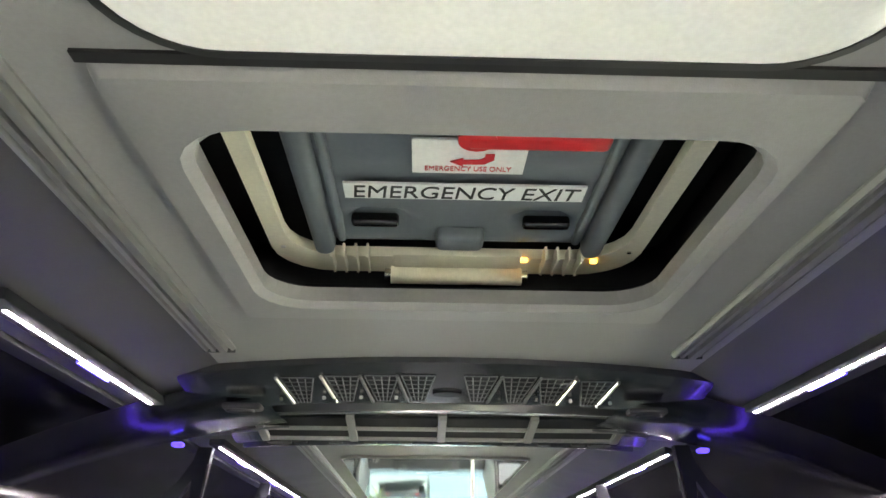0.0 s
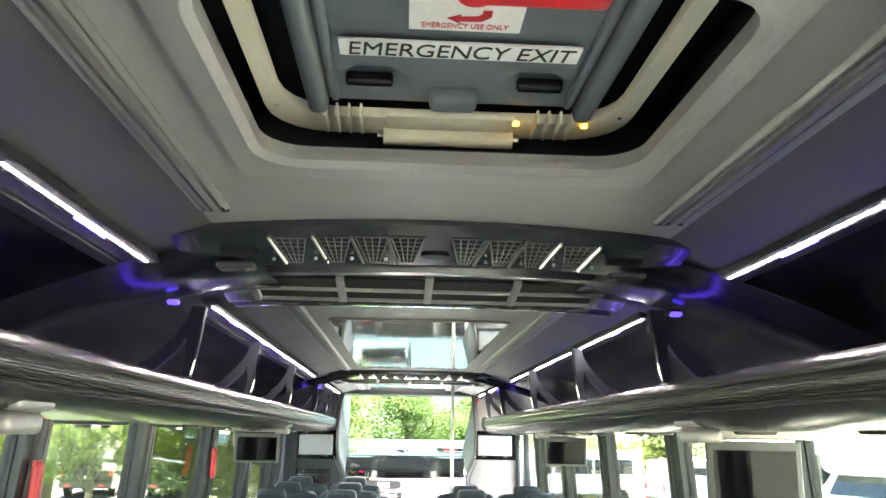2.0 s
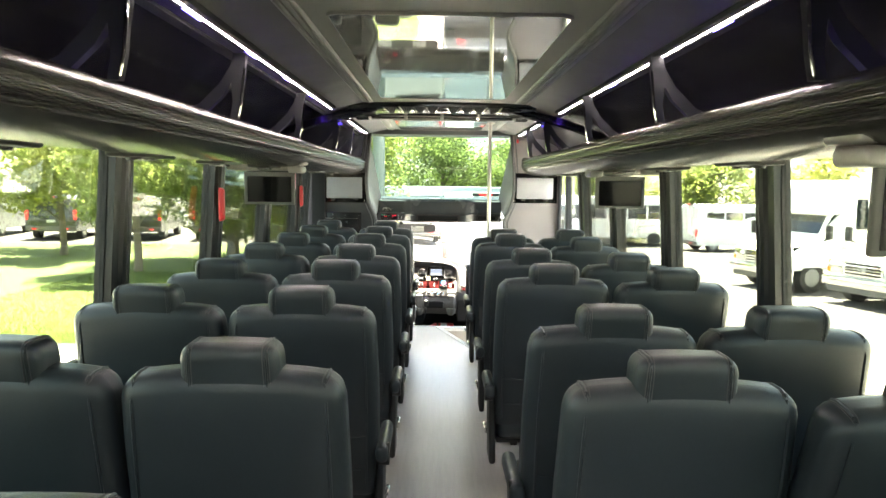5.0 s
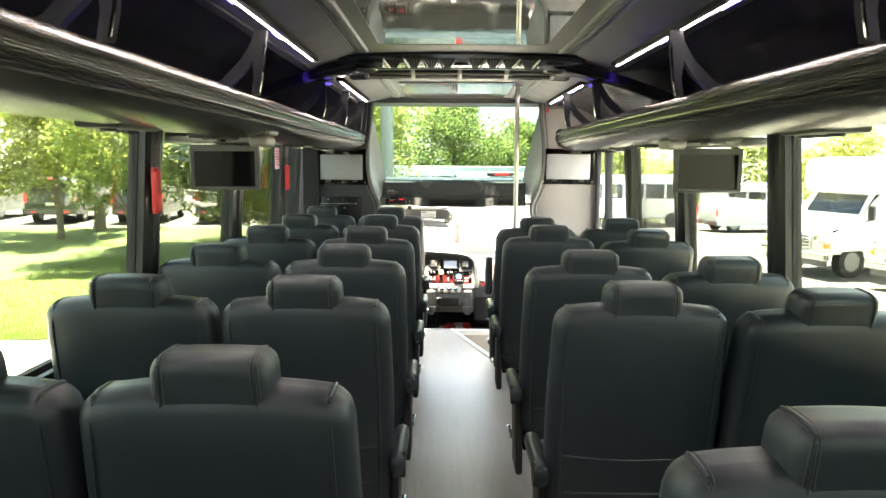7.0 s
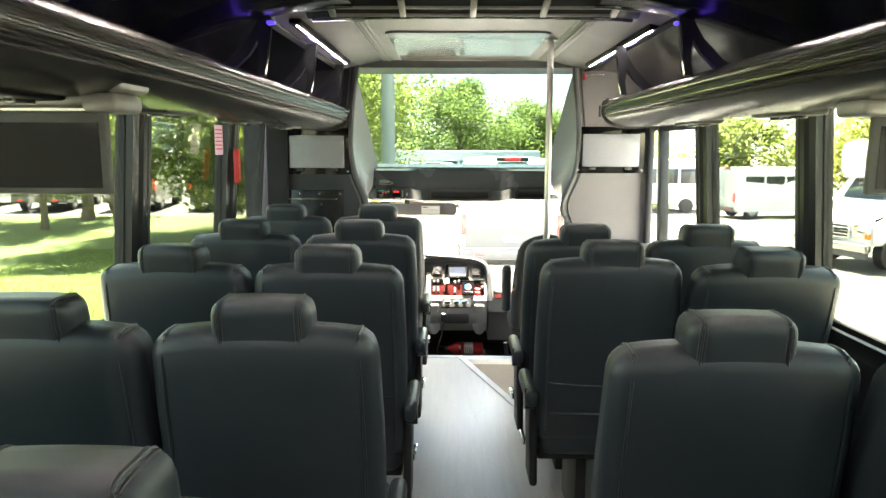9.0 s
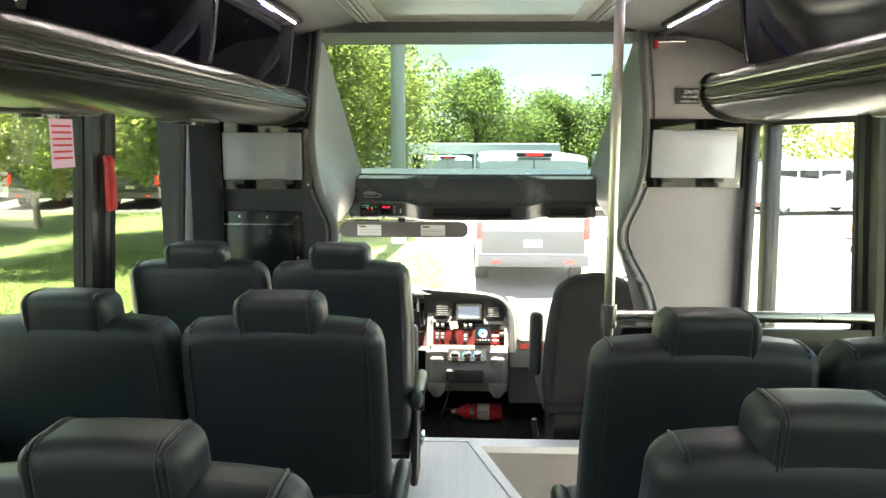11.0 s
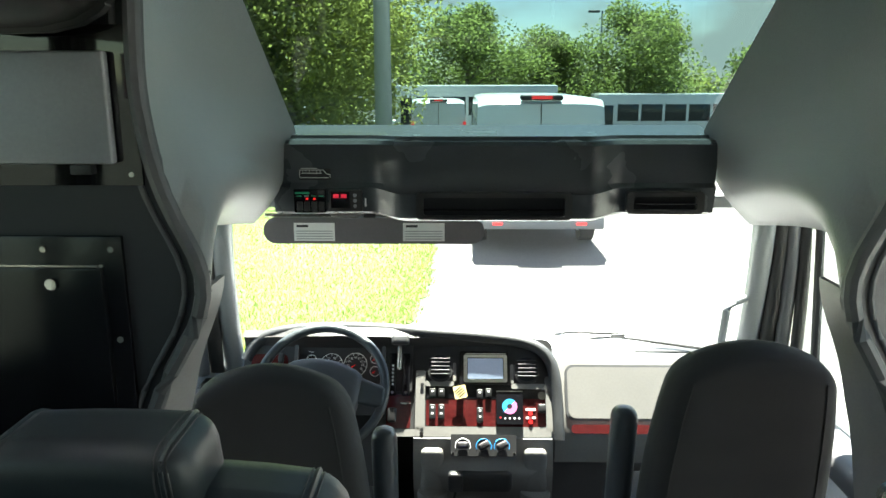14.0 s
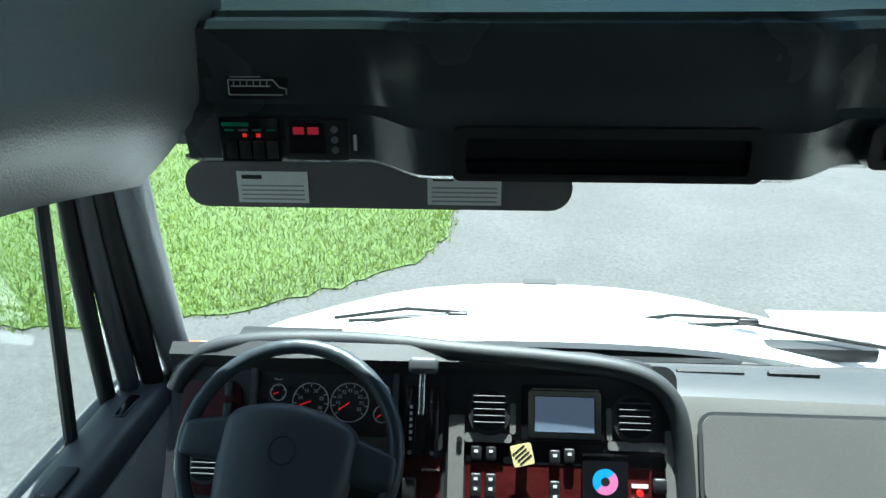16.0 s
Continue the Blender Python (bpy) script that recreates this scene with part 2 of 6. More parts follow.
BLACKGLASS = mat("glossy black glass", (0.005, 0.005, 0.006), 0.05, rvar=0.02, spec=0.8)
BULKR = mat("grey bulkhead vinyl", (0.215, 0.20, 0.205), 0.6, bump=0.2, bscale=700)
BULKLOW = mat("dark grey carpet", (0.07, 0.069, 0.072), 0.9, bump=0.4, bscale=500)
SCREENGREY = mat("matt silver screen back", (0.30, 0.31, 0.34), 0.4, metal=0.2)
SCREENBLACK = mat("black screen glass", (0.004, 0.004, 0.005), 0.06, rvar=0.02, spec=0.2)
STEEL = mat("brushed stainless steel", (0.62, 0.60, 0.56), 0.28, metal=1.0, stretch=(1, 1, 0.05))
CHROME = mat("chrome", (0.8, 0.8, 0.8), 0.08, metal=1.0, rvar=0.04)
DASHBLACK = mat("black dash vinyl", (0.022, 0.022, 0.023), 0.5, bump=0.15, bscale=600, kind="leather")
DASHGREY = mat("warm grey dash plastic", (0.20, 0.193, 0.182), 0.55, bump=0.1, bscale=700, kind="leather")
BURL = mat("red-brown burl wood veneer", (0.072, 0.010, 0.010), 0.2, grain=40, gamt=0.35, blot=12, bamt=0.5, coat=0.5, stretch=(1, 2, 1))
DIAL = mat("black dial face", (0.012, 0.012, 0.014), 0.3)
DIALMARK = mat("white dial marks", (0.75, 0.75, 0.75), 0.5)
LCD = mat("pale screen", (0.12, 0.15, 0.2), 0.12, rvar=0.03, glow=(0.45, 0.55, 0.75, 0.02))
CARD = mat("yellow card", (0.75, 0.62, 0.3), 0.5)
LEDWHITE = mat("white light strip", (0.9, 0.9, 0.9), 0.4, glow=(0.95, 0.92, 1.0, 3.5))
LEDBLUE = mat("blue light", (0.05, 0.05, 0.8), 0.4, glow=(0.07, 0.04, 1.0, 0.04))
REDLED = mat("red indicator", (0.8, 0.02, 0.02), 0.3, glow=(1, 0.02, 0.02, 0.06))
GREENLED = mat("green print", (0.02, 0.35, 0.18), 0.4)
BLUEPRINT = mat("blue print", (0.05, 0.35, 0.75), 0.3, glow=(0.05, 0.4, 0.9, 0.01))
PINKPRINT = mat("pink print", (0.75, 0.2, 0.45), 0.3, glow=(0.9, 0.2, 0.5, 0.01))
VISOR = mat("grey visor fabric", (0.13, 0.12, 0.125), 0.7, bump=0.1, bscale=500)
WHITEPAINT = mat("white vehicle paint", (0.78, 0.79, 0.79), 0.25, bamt=0.05, coat=0.6)
TYRE = mat("tyre rubber", (0.02, 0.02, 0.02), 0.75)
CARGLASS = mat("dark car glass", (0.015, 0.02, 0.022), 0.05, rvar=0.02)
DARKPAINT = mat("dark vehicle paint", (0.03, 0.032, 0.035), 0.25, coat=0.6)
SILVERPAINT = mat("silver vehicle paint", (0.35, 0.36, 0.37), 0.3, metal=0.5)
BUMPER = mat("grey bumper plastic", (0.12, 0.12, 0.12), 0.5)
TAIL = mat("red tail lens", (0.55, 0.02, 0.02), 0.2, glow=(1, 0.03, 0.03, 0.3))
ORANGE = mat("orange lens", (0.75, 0.25, 0.02), 0.2)
ASPHALT = mat("sun-bleached asphalt", (0.058, 0.057, 0.056), 0.85, grain=38, gamt=0.5, blot=0.9, bamt=0.45, bump=0.8, bscale=70)
CONCRETE = mat("pale concrete", (0.45, 0.43, 0.40), 0.85, blot=1.2, bamt=0.15, bump=0.2, bscale=60)
APRON = mat("weathered grey concrete", (0.24, 0.228, 0.212), 0.85, blot=0.8, bamt=0.2, bump=0.2, bscale=60)
ORANGESOIL = mat("orange sandy soil", (0.32, 0.11, 0.045), 0.95, blot=6, bamt=0.3)
GRASS = mat("mown lawn", (0.064, 0.102, 0.022), 0.9, grain=30, gamt=0.3, blot=0.6, bamt=0.3, bump=0.8, bscale=60)
BARK = mat("grey-brown bark", (0.16, 0.13, 0.10), 0.9, blot=5, bamt=0.3, bump=0.6, bscale=40, stretch=(1, 1, 0.2))


def leafy(name, col):
    m = mat(name, col, 0.5, blot=0.9, bamt=0.4, grain=9, gamt=0.3)
    nt = m.node_tree
    b = nt.nodes["Principled BSDF"]
    tr = nt.nodes.new("ShaderNodeBsdfTranslucent")
    tr.inputs[0].default_value = (col[0] * 2.4, col[1] * 2.3, col[2] * 1.5, 1)
    mx = nt.nodes.new("ShaderNodeMixShader")
    mx.inputs[0].default_value = 0.65
    nt.links.new(b.outputs[0], mx.inputs[1])
    nt.links.new(tr.outputs[0], mx.inputs[2])
    nt.links.new(mx.outputs[0], nt.nodes["Material Output"].inputs[0])
    return m


BLADE = leafy("grass blades", (0.058, 0.086, 0.020))
LEAF = leafy("oak leaves", (0.125, 0.158, 0.072))
LEAFPALE = leafy("sunlit yellow-green leaves", (0.185, 0.205, 0.092))
CEILSIDE = mat("dark ceiling side vinyl", (0.07, 0.067, 0.066), 0.5, bump=0.08, bscale=600, kind="leather")
VENTBODY = mat("satin dark vent moulding", (0.035, 0.037, 0.041), 0.17, coat=0.3, bump=0.04, bscale=500)
CONSOLE = mat("satin black console", (0.055, 0.063, 0.070), 0.27, rvar=0.02, bamt=0.05, bump=0.06, bscale=700, kind="leather")
DASHTOP = mat("dark grey dash top pad", (0.034, 0.036, 0.039), 0.55, bump=0.15, bscale=600, kind="leather")
WINTINT = glass("tinted side glass", (0.54, 0.58, 0.53), 0.7)
UPPERTINT = glass("green tinted windscreen glass", (0.1, 0.148, 0.141), 0.5)
CLEARGLASS = glass("clear windscreen glass", (0.88, 0.92, 0.90), 0.6)

# ---- the bus shell ----
FZ = 0.065            # cabin floor
XL, XR = -1.195, 1.235  # inner faces of the side walls
YB, YF = -1.9, 7.72   # rear wall, front bulkhead
CX = 0.02             # middle of the bus
CABZ = -0.165         # floor of the driver's cab
WINZ0, WINZ1 = 0.88, 1.665
POSTS = [-1.1, 0.05, 1.2, 2.33, 3.37, 4.58, 5.77, 6.89]


def lean(bm, s):
    """The side walls lean inwards towards the roof."""
    for v in bm.verts:
        v.co.x += s * 0.065 * (1.45 - max(0.6, min(1.72, v.co.z)))
    return bm


def floors():
    bm = prism(bmesh.new(), [(XL - 0.14, YB), (XR + 0.14, YB), (XR + 0.14, 7.02), (0.31, 7.02), (0.0, 8.02), (XL - 0.14, 8.02)], 2, FZ - 0.08, FZ)
    part("floor", bm, FLOORING, label="pale grey streaked vinyl cabin floor", smooth=False)["kind"] = "structure"
    ob = part("cab_floor", boxed(-1.2, 1.2, 8.02, 9.35, CABZ - 0.05, CABZ), CABFLOOR, label="black rubber floor of the driver's cab")
    ob["kind"] = "structure"
    st = thing("entrance_step", (0, 0, 0), "pale grey entrance step beside the aisle with white nosing", "step", kind="structure")
    part("step_tread", boxed(0.0, 1.2, 7.02, 8.02, CABZ - 0.25, CABZ - 0.2), STEPGREY, st)
    part("step_riser", boxed(0.012, 1.2, 7.985, 8.02, CABZ - 0.2, FZ - 0.03), HOUSING, st)
    part("step_edge", boxed(0.0, 1.2, 7.94, 8.03, FZ - 0.03, FZ + 0.004), NOSING, st)
    bm = prism(bmesh.new(), [(0.31, 7.0), (0.345, 7.02), (0.03, 8.03), (-0.015, 8.02)], 2, FZ - 0.012, FZ + 0.006)
    part("nosing", bm, NOSING, st, "white ribbed nosing strip")
    part("front_edge", boxed(XL, -0.0, 7.99, 8.03, CABZ, FZ + 0.005), NOSING, st)


def walls():
    for nm, x, s in (("wall_left", XL, -1), ("wall_right", XR, 1)):
        x0, x1 = sorted((x, x + s * 0.06))
        yend = YF if s < 0 else 6.88
        bm = boxed(x0, x1, YB, yend, -0.35, WINZ0)
        box(bm, x0, x1, YB, YF, WINZ1, 2.12)
        w = part(nm, lean(bm, s), WALLTRIM, label="dark vinyl side wall of the bus", smooth=False)
        w["kind"] = "structure"
        for i, y in enumerate(POSTS):
            # a moulded post with a raised middle and rubber lips
            a = 0.075
            poly = [(0, y - a), (0.012, y - a), (0.02, y - a * 0.55), (0.034, y - a * 0.45), (0.036, y - 0.008), (0.028, y),
                    (0.036, y + 0.008), (0.034, y + a * 0.45), (0.02, y + a * 0.55), (0.012, y + a), (0, y + a)]
            bm = prism(bmesh.new(), [(x - s * (p - 0.003), q) for p, q in poly], 2, WINZ0 - 0.01, WINZ1 + 0.01)
            box(bm, *sorted((x + s * 0.002, x + s * 0.058)), y - a + 0.01, y + a - 0.01, WINZ0, WINZ1)
            part("window_post", lean(bm, s), PILLAR, w)
        part("sill_rail", lean(boxed(*sorted((x - s * 0.025, x - s * 0.001)), YB, yend, WINZ0 - 0.05, WINZ0 + 0.012, bev=0.006), s), PILLAR, w)
    # unseen rear wall; its window is added to let daylight into the back
    bm = boxed(XL - 0.06, XR + 0.06, YB - 0.06, YB, -0.35, 0.95)
    box(bm, XL - 0.06, XR + 0.06, YB - 0.06, YB, 1.75, 2.12)
    box(bm, XL - 0.06, -0.95, YB - 0.06, YB, 0.95, 1.75)
    box(bm, 0.98, XR + 0.06, YB - 0.06, YB, 0.95, 1.75)
    rear = part("wall_rear", bm, WALLTRIM, label="dark vinyl rear wall", smooth=False)
    part("rear_window", boxed(-0.95, 0.98, YB - 0.035, YB - 0.03, 0.95, 1.75), WINTINT, rear, smooth=False)
    rear["kind"] = "structure"
    n = 1
    for s, x in ((-1, XL), (1, XR)):
        ys = POSTS + ([YF] if s < 0 else [])
        for a, b in zip(ys[:-1], ys[1:]):
            w = thing("window_%d" % n, (x + s * 0.035, (a + b) / 2, 0), "tinted side window in a black rubber seal", "window", "side windows", "structure")
            n += 1
            h = (b - a) / 2 - 0.06
            pane = part("pane", lean(boxed(-0.003, 0.003, -h - 0.01, h + 0.01, WINZ0, WINZ1), s), WINTINT, w, smooth=False)
            bm = bmesh.new()
            o, i = rounded(-h - 0.015, h + 0.015, WINZ0 - 0.005, WINZ1 + 0.005, 0.03), rounded(-h + 0.01, h - 0.01, WINZ0 + 0.02, WINZ1 - 0.02, 0.05)
            ringplate(bm, o, i, -0.012, 0.012)
            moved(bm, Matrix(((0, 0, 1, 0), (1, 0, 0, 0), (0, 1, 0, 0), (0, 0, 0, 1))))
            part("window_seal", lean(bm, s), RUBBER, w)
    # the glazed entrance door behind the front pillar on the right
    d = thing("door_1", (XR + 0.03, 7.26, 0), "glazed folding entrance door with black frame", "door", kind="structure")
    for y0, y1 in ((-0.40, -0.33), (0.40, 0.47)):
        part("door_frame", lean(boxed(-0.03, 0.03, y0, y1, -0.6, 1.85, bev=0.01), 1), PILLAR, d)
    part("door_rail", boxed(-0.03, 0.03, -0.33, 0.40, 1.60, 1.85), PILLAR, d)
    part("door_rail", boxed(-0.03, 0.03, -0.33, 0.40, -0.6, -0.45), PILLAR, d)
    part("pane", lean(boxed(-0.004, 0.004, -0.33, 0.40, -0.45, 1.60), 1), CLEARGLASS, d)
    part("front_pane", boxed(-0.09, 0.0, 0.46, 0.466, -0.45, 1.60), CLEARGLASS, d)
    part("front_rail", boxed(-0.09, 0.05, 0.455, 0.50, 1.60, 2.05), PILLAR, d)
    # tall post beside the door
    ob = part("door_post", boxed(1.155, 1.195, 7.66, 7.715, FZ - 0.3, 1.72, bev=0.012), PILLAR, label="black post beside the entrance door")
    tagged(ob, category="post")
    # broad post where the left wall meets the bulkhead
    ob = part("corner_post", boxed(-1.20, -1.075, 7.66, 7.715, FZ, 1.66, bev=0.012), MATTBLACK, label="broad black post between the last window and the bulkhead")
    tagged(ob, category="post", kind="structure")
    # red emergency handles
    for y in (2.30, 4.53, 6.86):
        e = thing("emergency_handle", (XL + 0.034, y, 1.40), "red emergency window release handle on the post", "handle", "window release handles")
        part("grip", rbox(bmesh.new(), (0.008, 0, 0), (0.030, 0.036, 0.165), 0.010, 3), RED, e)
        part("mount", boxed(-0.002, 0.012, -0.022, 0.022, -0.088, -0.070, bev=0.003), RED, e)
        part("mount", boxed(-0.002, 0.012, -0.022, 0.022, 0.070, 0.088, bev=0.003), RED, e)
    # pink notice on one window
    nt = thing("window_notice", (XL + 0.028, 6.62, 1.53), "small pink and white paper notice on the window", "notice")
    part("sheet", boxed(0, 0.001, -0.06, 0.06, -0.07, 0.07), mat("pink paper", (0.75, 0.5, 0.7), 0.6), nt)
    for k in range(6):
        part("text_line", boxed(0.001, 0.002, -0.05, 0.05, 0.045 - k * 0.018, 0.051 - k * 0.018), REDINK, nt)


# ---- ceiling ----
def ceiling():
    z = 2.03
    hx0, hx1, hy0, hy1 = -0.285, 0.33, 0.50, 1.005
    bm = bmesh.new()
    # flat middle with the hatch opening left free
    inner = rounded(hx0, hx1, hy0 + 0.027, hy1 + 0.027, 0.07)
    outer = rounded(-0.50 + CX, 0.54 + CX, 0.40, 1.36, 0.0001)
    ringplate(bm, outer, inner, z, z + 0.012)
    box(bm, -0.50 + CX, 0.54 + CX, YB, 0.40, z, z + 0.012)
    box(bm, -0.50 + CX, 0.54 + CX, 1.36, YF + 0.05, z, z + 0.012)
    for s in (-1, 1):
        xa, xb, xc = CX + s * 0.50, CX + s * 0.60, CX + s * 0.76
        if s > 0:
            xa += 0.04
        side = bmesh.new()
        sheet(side, [[(xa, YB, z), (xa, YF + 0.05, z)], [(xb, YB, z - 0.022), (xb, YF + 0.05, z - 0.022)], [(xc, YB, z - 0.06), (xc, YF + 0.05, z - 0.06)]])
        part("ceiling_side", side, CEILSIDE, label="dark sloping edge of the ceiling")["kind"] = "structure"
    box(bm, XL - 0.06, XR + 0.06, YB, YF + 0.35, z + 0.19, z + 0.21)
    for s in (-1, 1):
        box(bm, *sorted((CX + s * 0.80, CX + s * 1.3)), YB, YF + 0.05, z + 0.072, z + 0.188)
    part("ceiling", bm, CEIL, label="grey vinyl bus ceiling", smooth=False)["kind"] = "structure"
    # black strip that paints the shadow line of the gap along the hatch rim
    part("ceiling_seam", boxed(-0.35, 0.42, 0.423, 0.438, z - 0.004, z + 0.001), RUBBER, label="black strip for the shadowed gap behind the escape hatch")["kind"] = "structure"
    # grooved tracks
    for y0, y1 in ((YB, 1.35), (2.42, 5.25), (6.2, 7.7)):
        for x in (-0.445, 0.505):
            prof = [(-0.034, 0.002), (-0.034, -0.004), (-0.029, -0.010), (-0.024, -0.010), (-0.022, -0.003), (-0.017, -0.003), (-0.016, -0.010), (-0.008, -0.010), (-0.007, -0.003),
                    (0.0, -0.003), (0.001, -0.012), (0.015, -0.012), (0.016, -0.003), (0.022, -0.003), (0.024, -0.008), (0.032, -0.004), (0.032, 0.002)]
            bm = prism(bmesh.new(), [(x + u, z + v) for u, v in prof], 1, y0, y1)
            tr = thing("ceiling_track", (0, 0, 0), "grooved satin metal track along the ceiling", "track", "ceiling tracks")
            part("rail", bm, CEILTRACK, tr)
            if y0 < 0:
                part("end_cap", boxed(x - 0.033, x + 0.031, y1, y1 + 0.006, z - 0.011, z - 0.001, bev=0.002), CHARCOAL, tr)
            else:
                part("end_cap", prism(bmesh.new(), rounded(x - 0.035, x + 0.035, y0 - 0.05, y0 + 0.01, 0.02), 2, z - 0.018, z), PLASTIC, tr, "black end cap")
    # cream panel at the back, smoked panel in the middle, pale panel at the front
    for nm, x0, x1, y0, y1, r, m, lab in (
            ("roof_panel", -0.30, 0.345, -0.75, 0.412, 0.09, WHITEPANEL, "large glossy cream roof panel with rounded corners"),
            ("roof_panel", -0.345, 0.385, 2.82, 5.0, 0.05, SKYPANEL, "smoked glossy roof panel reflecting the windscreen"),
            ("roof_panel", -0.36, 0.40, 6.58, 7.66, 0.05, mat("pale glossy roof panel", (0.5, 0.48, 0.45), 0.06, bamt=0.05, rvar=0.03, coat=0.5), "pale glossy roof panel near the front window")):
        p = thing(nm, (0, 0, 0), lab, "roof panel", "roof panels")
        part("panel", plate(bmesh.new(), x0, x1, y0, y1, z - 0.008, z + 0.002, r, 8), m, p)
        bm = bmesh.new()
        ringplate(bm, rounded(x0 - 0.008, x1 + 0.008, y0 - 0.008, y1 + 0.008, r + 0.008, 8), rounded(x0, x1, y0, y1, r, 8), z - 0.010, z + 0.001)
        part("edge_trim", bm, CEIL if m != WHITEPANEL else PLASTIC, p)
    hatch(hx0, hx1, hy0, hy1, z)


def hatch(x0, x1, y0, y1, z):
    h = thing("escape_hatch", (0, 0.027, 0), "grey roof escape hatch with emergency exit lettering and red handle", "escape hatch")
    # raised square rim round the opening
    bm = bmesh.new()
    o = rounded(-0.345, 0.378, 0.412, 1.098, 0.012)
    i = rounded(x0, x1, y0, y1, 0.07)
    lv = [[bm.verts.new((*p, q)) for p in ring] for ring, q in ((o, z), (rounded(-0.338, 0.371, 0.42, 1.09, 0.014), z - 0.014), (rounded(x0 - 0.012, x1 + 0.012, y0 - 0.012, y1 + 0.012, 0.08), z - 0.022), (i, z - 0.012), (i, z + 0.002))]
    for a, b in zip(lv[:-1], lv[1:]):
        n = len(a)
        for k in range(n):
            bm.faces.new((a[k], a[(k + 1) % n], b[(k + 1) % n], b[k]))
    part("rim", bm, CEIL, h)
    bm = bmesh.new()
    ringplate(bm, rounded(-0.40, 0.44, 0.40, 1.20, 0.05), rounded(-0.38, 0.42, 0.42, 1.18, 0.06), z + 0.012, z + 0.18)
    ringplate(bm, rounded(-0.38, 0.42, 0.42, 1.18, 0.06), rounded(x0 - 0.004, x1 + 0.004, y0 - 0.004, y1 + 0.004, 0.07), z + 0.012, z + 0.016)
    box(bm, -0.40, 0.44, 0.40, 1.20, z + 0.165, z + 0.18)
    part("lining", bm, MATTBLACK, h)
    # cream inner frame
    bm = bmesh.new()
    ringplate(bm, rounded(-0.292, 0.330, 0.36, 1.105, 0.10), rounded(-0.262, 0.300, 0.40, 1.035, 0.09), z + 0.082, z + 0.10)
    part("frame", bm, CREAM, h, "cream plastic hatch frame")
    for sx in (-0.16, 0.20):
        for k in range(4):
            part("rib", boxed(sx - 0.034 + k * 0.02, sx - 0.03 + k * 0.02, 1.0, 1.07, z + 0.065, z + 0.09), CREAM, h)
    part("hinge_bed", boxed(-0.09, 0.13, 1.02, 1.08, z + 0.078, z + 0.09, bev=0.003), CREAM, h)
    # moulded grey lid
    zl = z + 0.088

    def dish(q):
        k = max(0.0, 1 - ((abs(q.x - 0.02) - 0.13) / 0.055) ** 2) * max(0.0, 1 - ((q.y - 0.62) / 0.09) ** 2)
        e = max(0.0, 1 - ((abs(q.x - 0.02) - 0.13) / 0.06) ** 2) * max(0.0, 1 - ((q.y - 0.91) / 0.028) ** 2)
        return Vector((q.x, q.y, q.z + (0.035 * k + 0.03 * e if q.z < zl + 0.02 else 0)))
    part("lid", rbox(bmesh.new(), (0.02, 0.69, zl + 0.030), (0.43, 0.62, 0.055), 0.02, 26, dish), HATCHGREY, h)
    for s in (-1, 1):
        part("lid_rib", rbox(bmesh.new(), (0.02 + s * 0.222, 0.69, zl + 0.006), (0.034, 0.64, 0.05), 0.014, 3), HATCHGREY, h)
        part("lid_rib", rbox(bmesh.new(), (0.02 + s * 0.192, 0.68, zl + 0.006), (0.014, 0.60, 0.024), 0.006, 3), HATCHGREY, h)
        part("recess", rbox(bmesh.new(), (0.02 + s * 0.135, 0.918, zl + 0.006), (0.075, 0.02, 0.02), 0.006, 3), DARKGLOSS, h)
    part("latch", rbox(bmesh.new(), (0.02, 0.955, zl - 0.006), (0.078, 0.05, 0.03), 0.011, 4), HATCHGREY, h)
    # hinge bar
    bm = tube(bmesh.new(), [(-0.095, 1.085, z + 0.068), (0.135, 1.085, z + 0.068)], 0.016, 14)
    part("hinge", bm, CREAM, h, "cream hinge cover")
    for x in (-0.1, 0.14):
        part("hinge_pin", tube(bmesh.new(), [(x - 0.006, 1.085, z + 0.068), (x + 0.006, 1.085, z + 0.068)], 0.011, 10), STEEL, h)
    for x, y in ((0.135, 1.035), (0.255, 1.035)):
        part("amber_light", rbox(bmesh.new(), (x, y, z + 0.079), (0.012, 0.008, 0.008), 0.003, 2), AMBER, h)
    for x in (-0.222, 0.258):
        part("screw", disc(bmesh.new(), x - 0.05 if x < 0 else x + 0.05, 1.0, z + 0.080, z + 0.083, 0.004, 10), STEEL, h)
    # stickers and lettering, read from below
    zt = zl - 0.006
    flip = Matrix.Rotation(math.pi, 4, "X")
    st = part("sticker", boxed(-0.152, 0.190, 0.772, 0.815, zt - 0.004, zt), STICKER, h, "white exit sticker")
    words("EMERGENCY EXIT", 0.050, Matrix.Translation((0.019, 0.7935, zt - 0.0048)) @ flip @ Matrix.Diagonal((0.80, 1, 1, 1)), INK, h, shear=0.12)
    st2 = part("sticker", boxed(-0.055, 0.094, 0.655, 0.738, zt - 0.004, zt), STICKER, h, "white instruction sticker")
    words("EMERGENCY USE ONLY", 0.0165, Matrix.Translation((0.019, 0.724, zt - 0.0048)) @ flip @ Matrix.Diagonal((0.66, 1, 1, 1)), REDINK, h)
    bm = prism(bmesh.new(), [(-0.005, 0.706), (0.012, 0.697), (0.012, 0.702), (0.034, 0.700), (0.040, 0.694), (0.040, 0.686), (0.052, 0.686), (0.052, 0.700),
                             (0.040, 0.711), (0.012, 0.712), (0.012, 0.717)], 2, zt - 0.0056, zt - 0.0042)
    part("arrow", bm, REDINK, h, smooth=False)
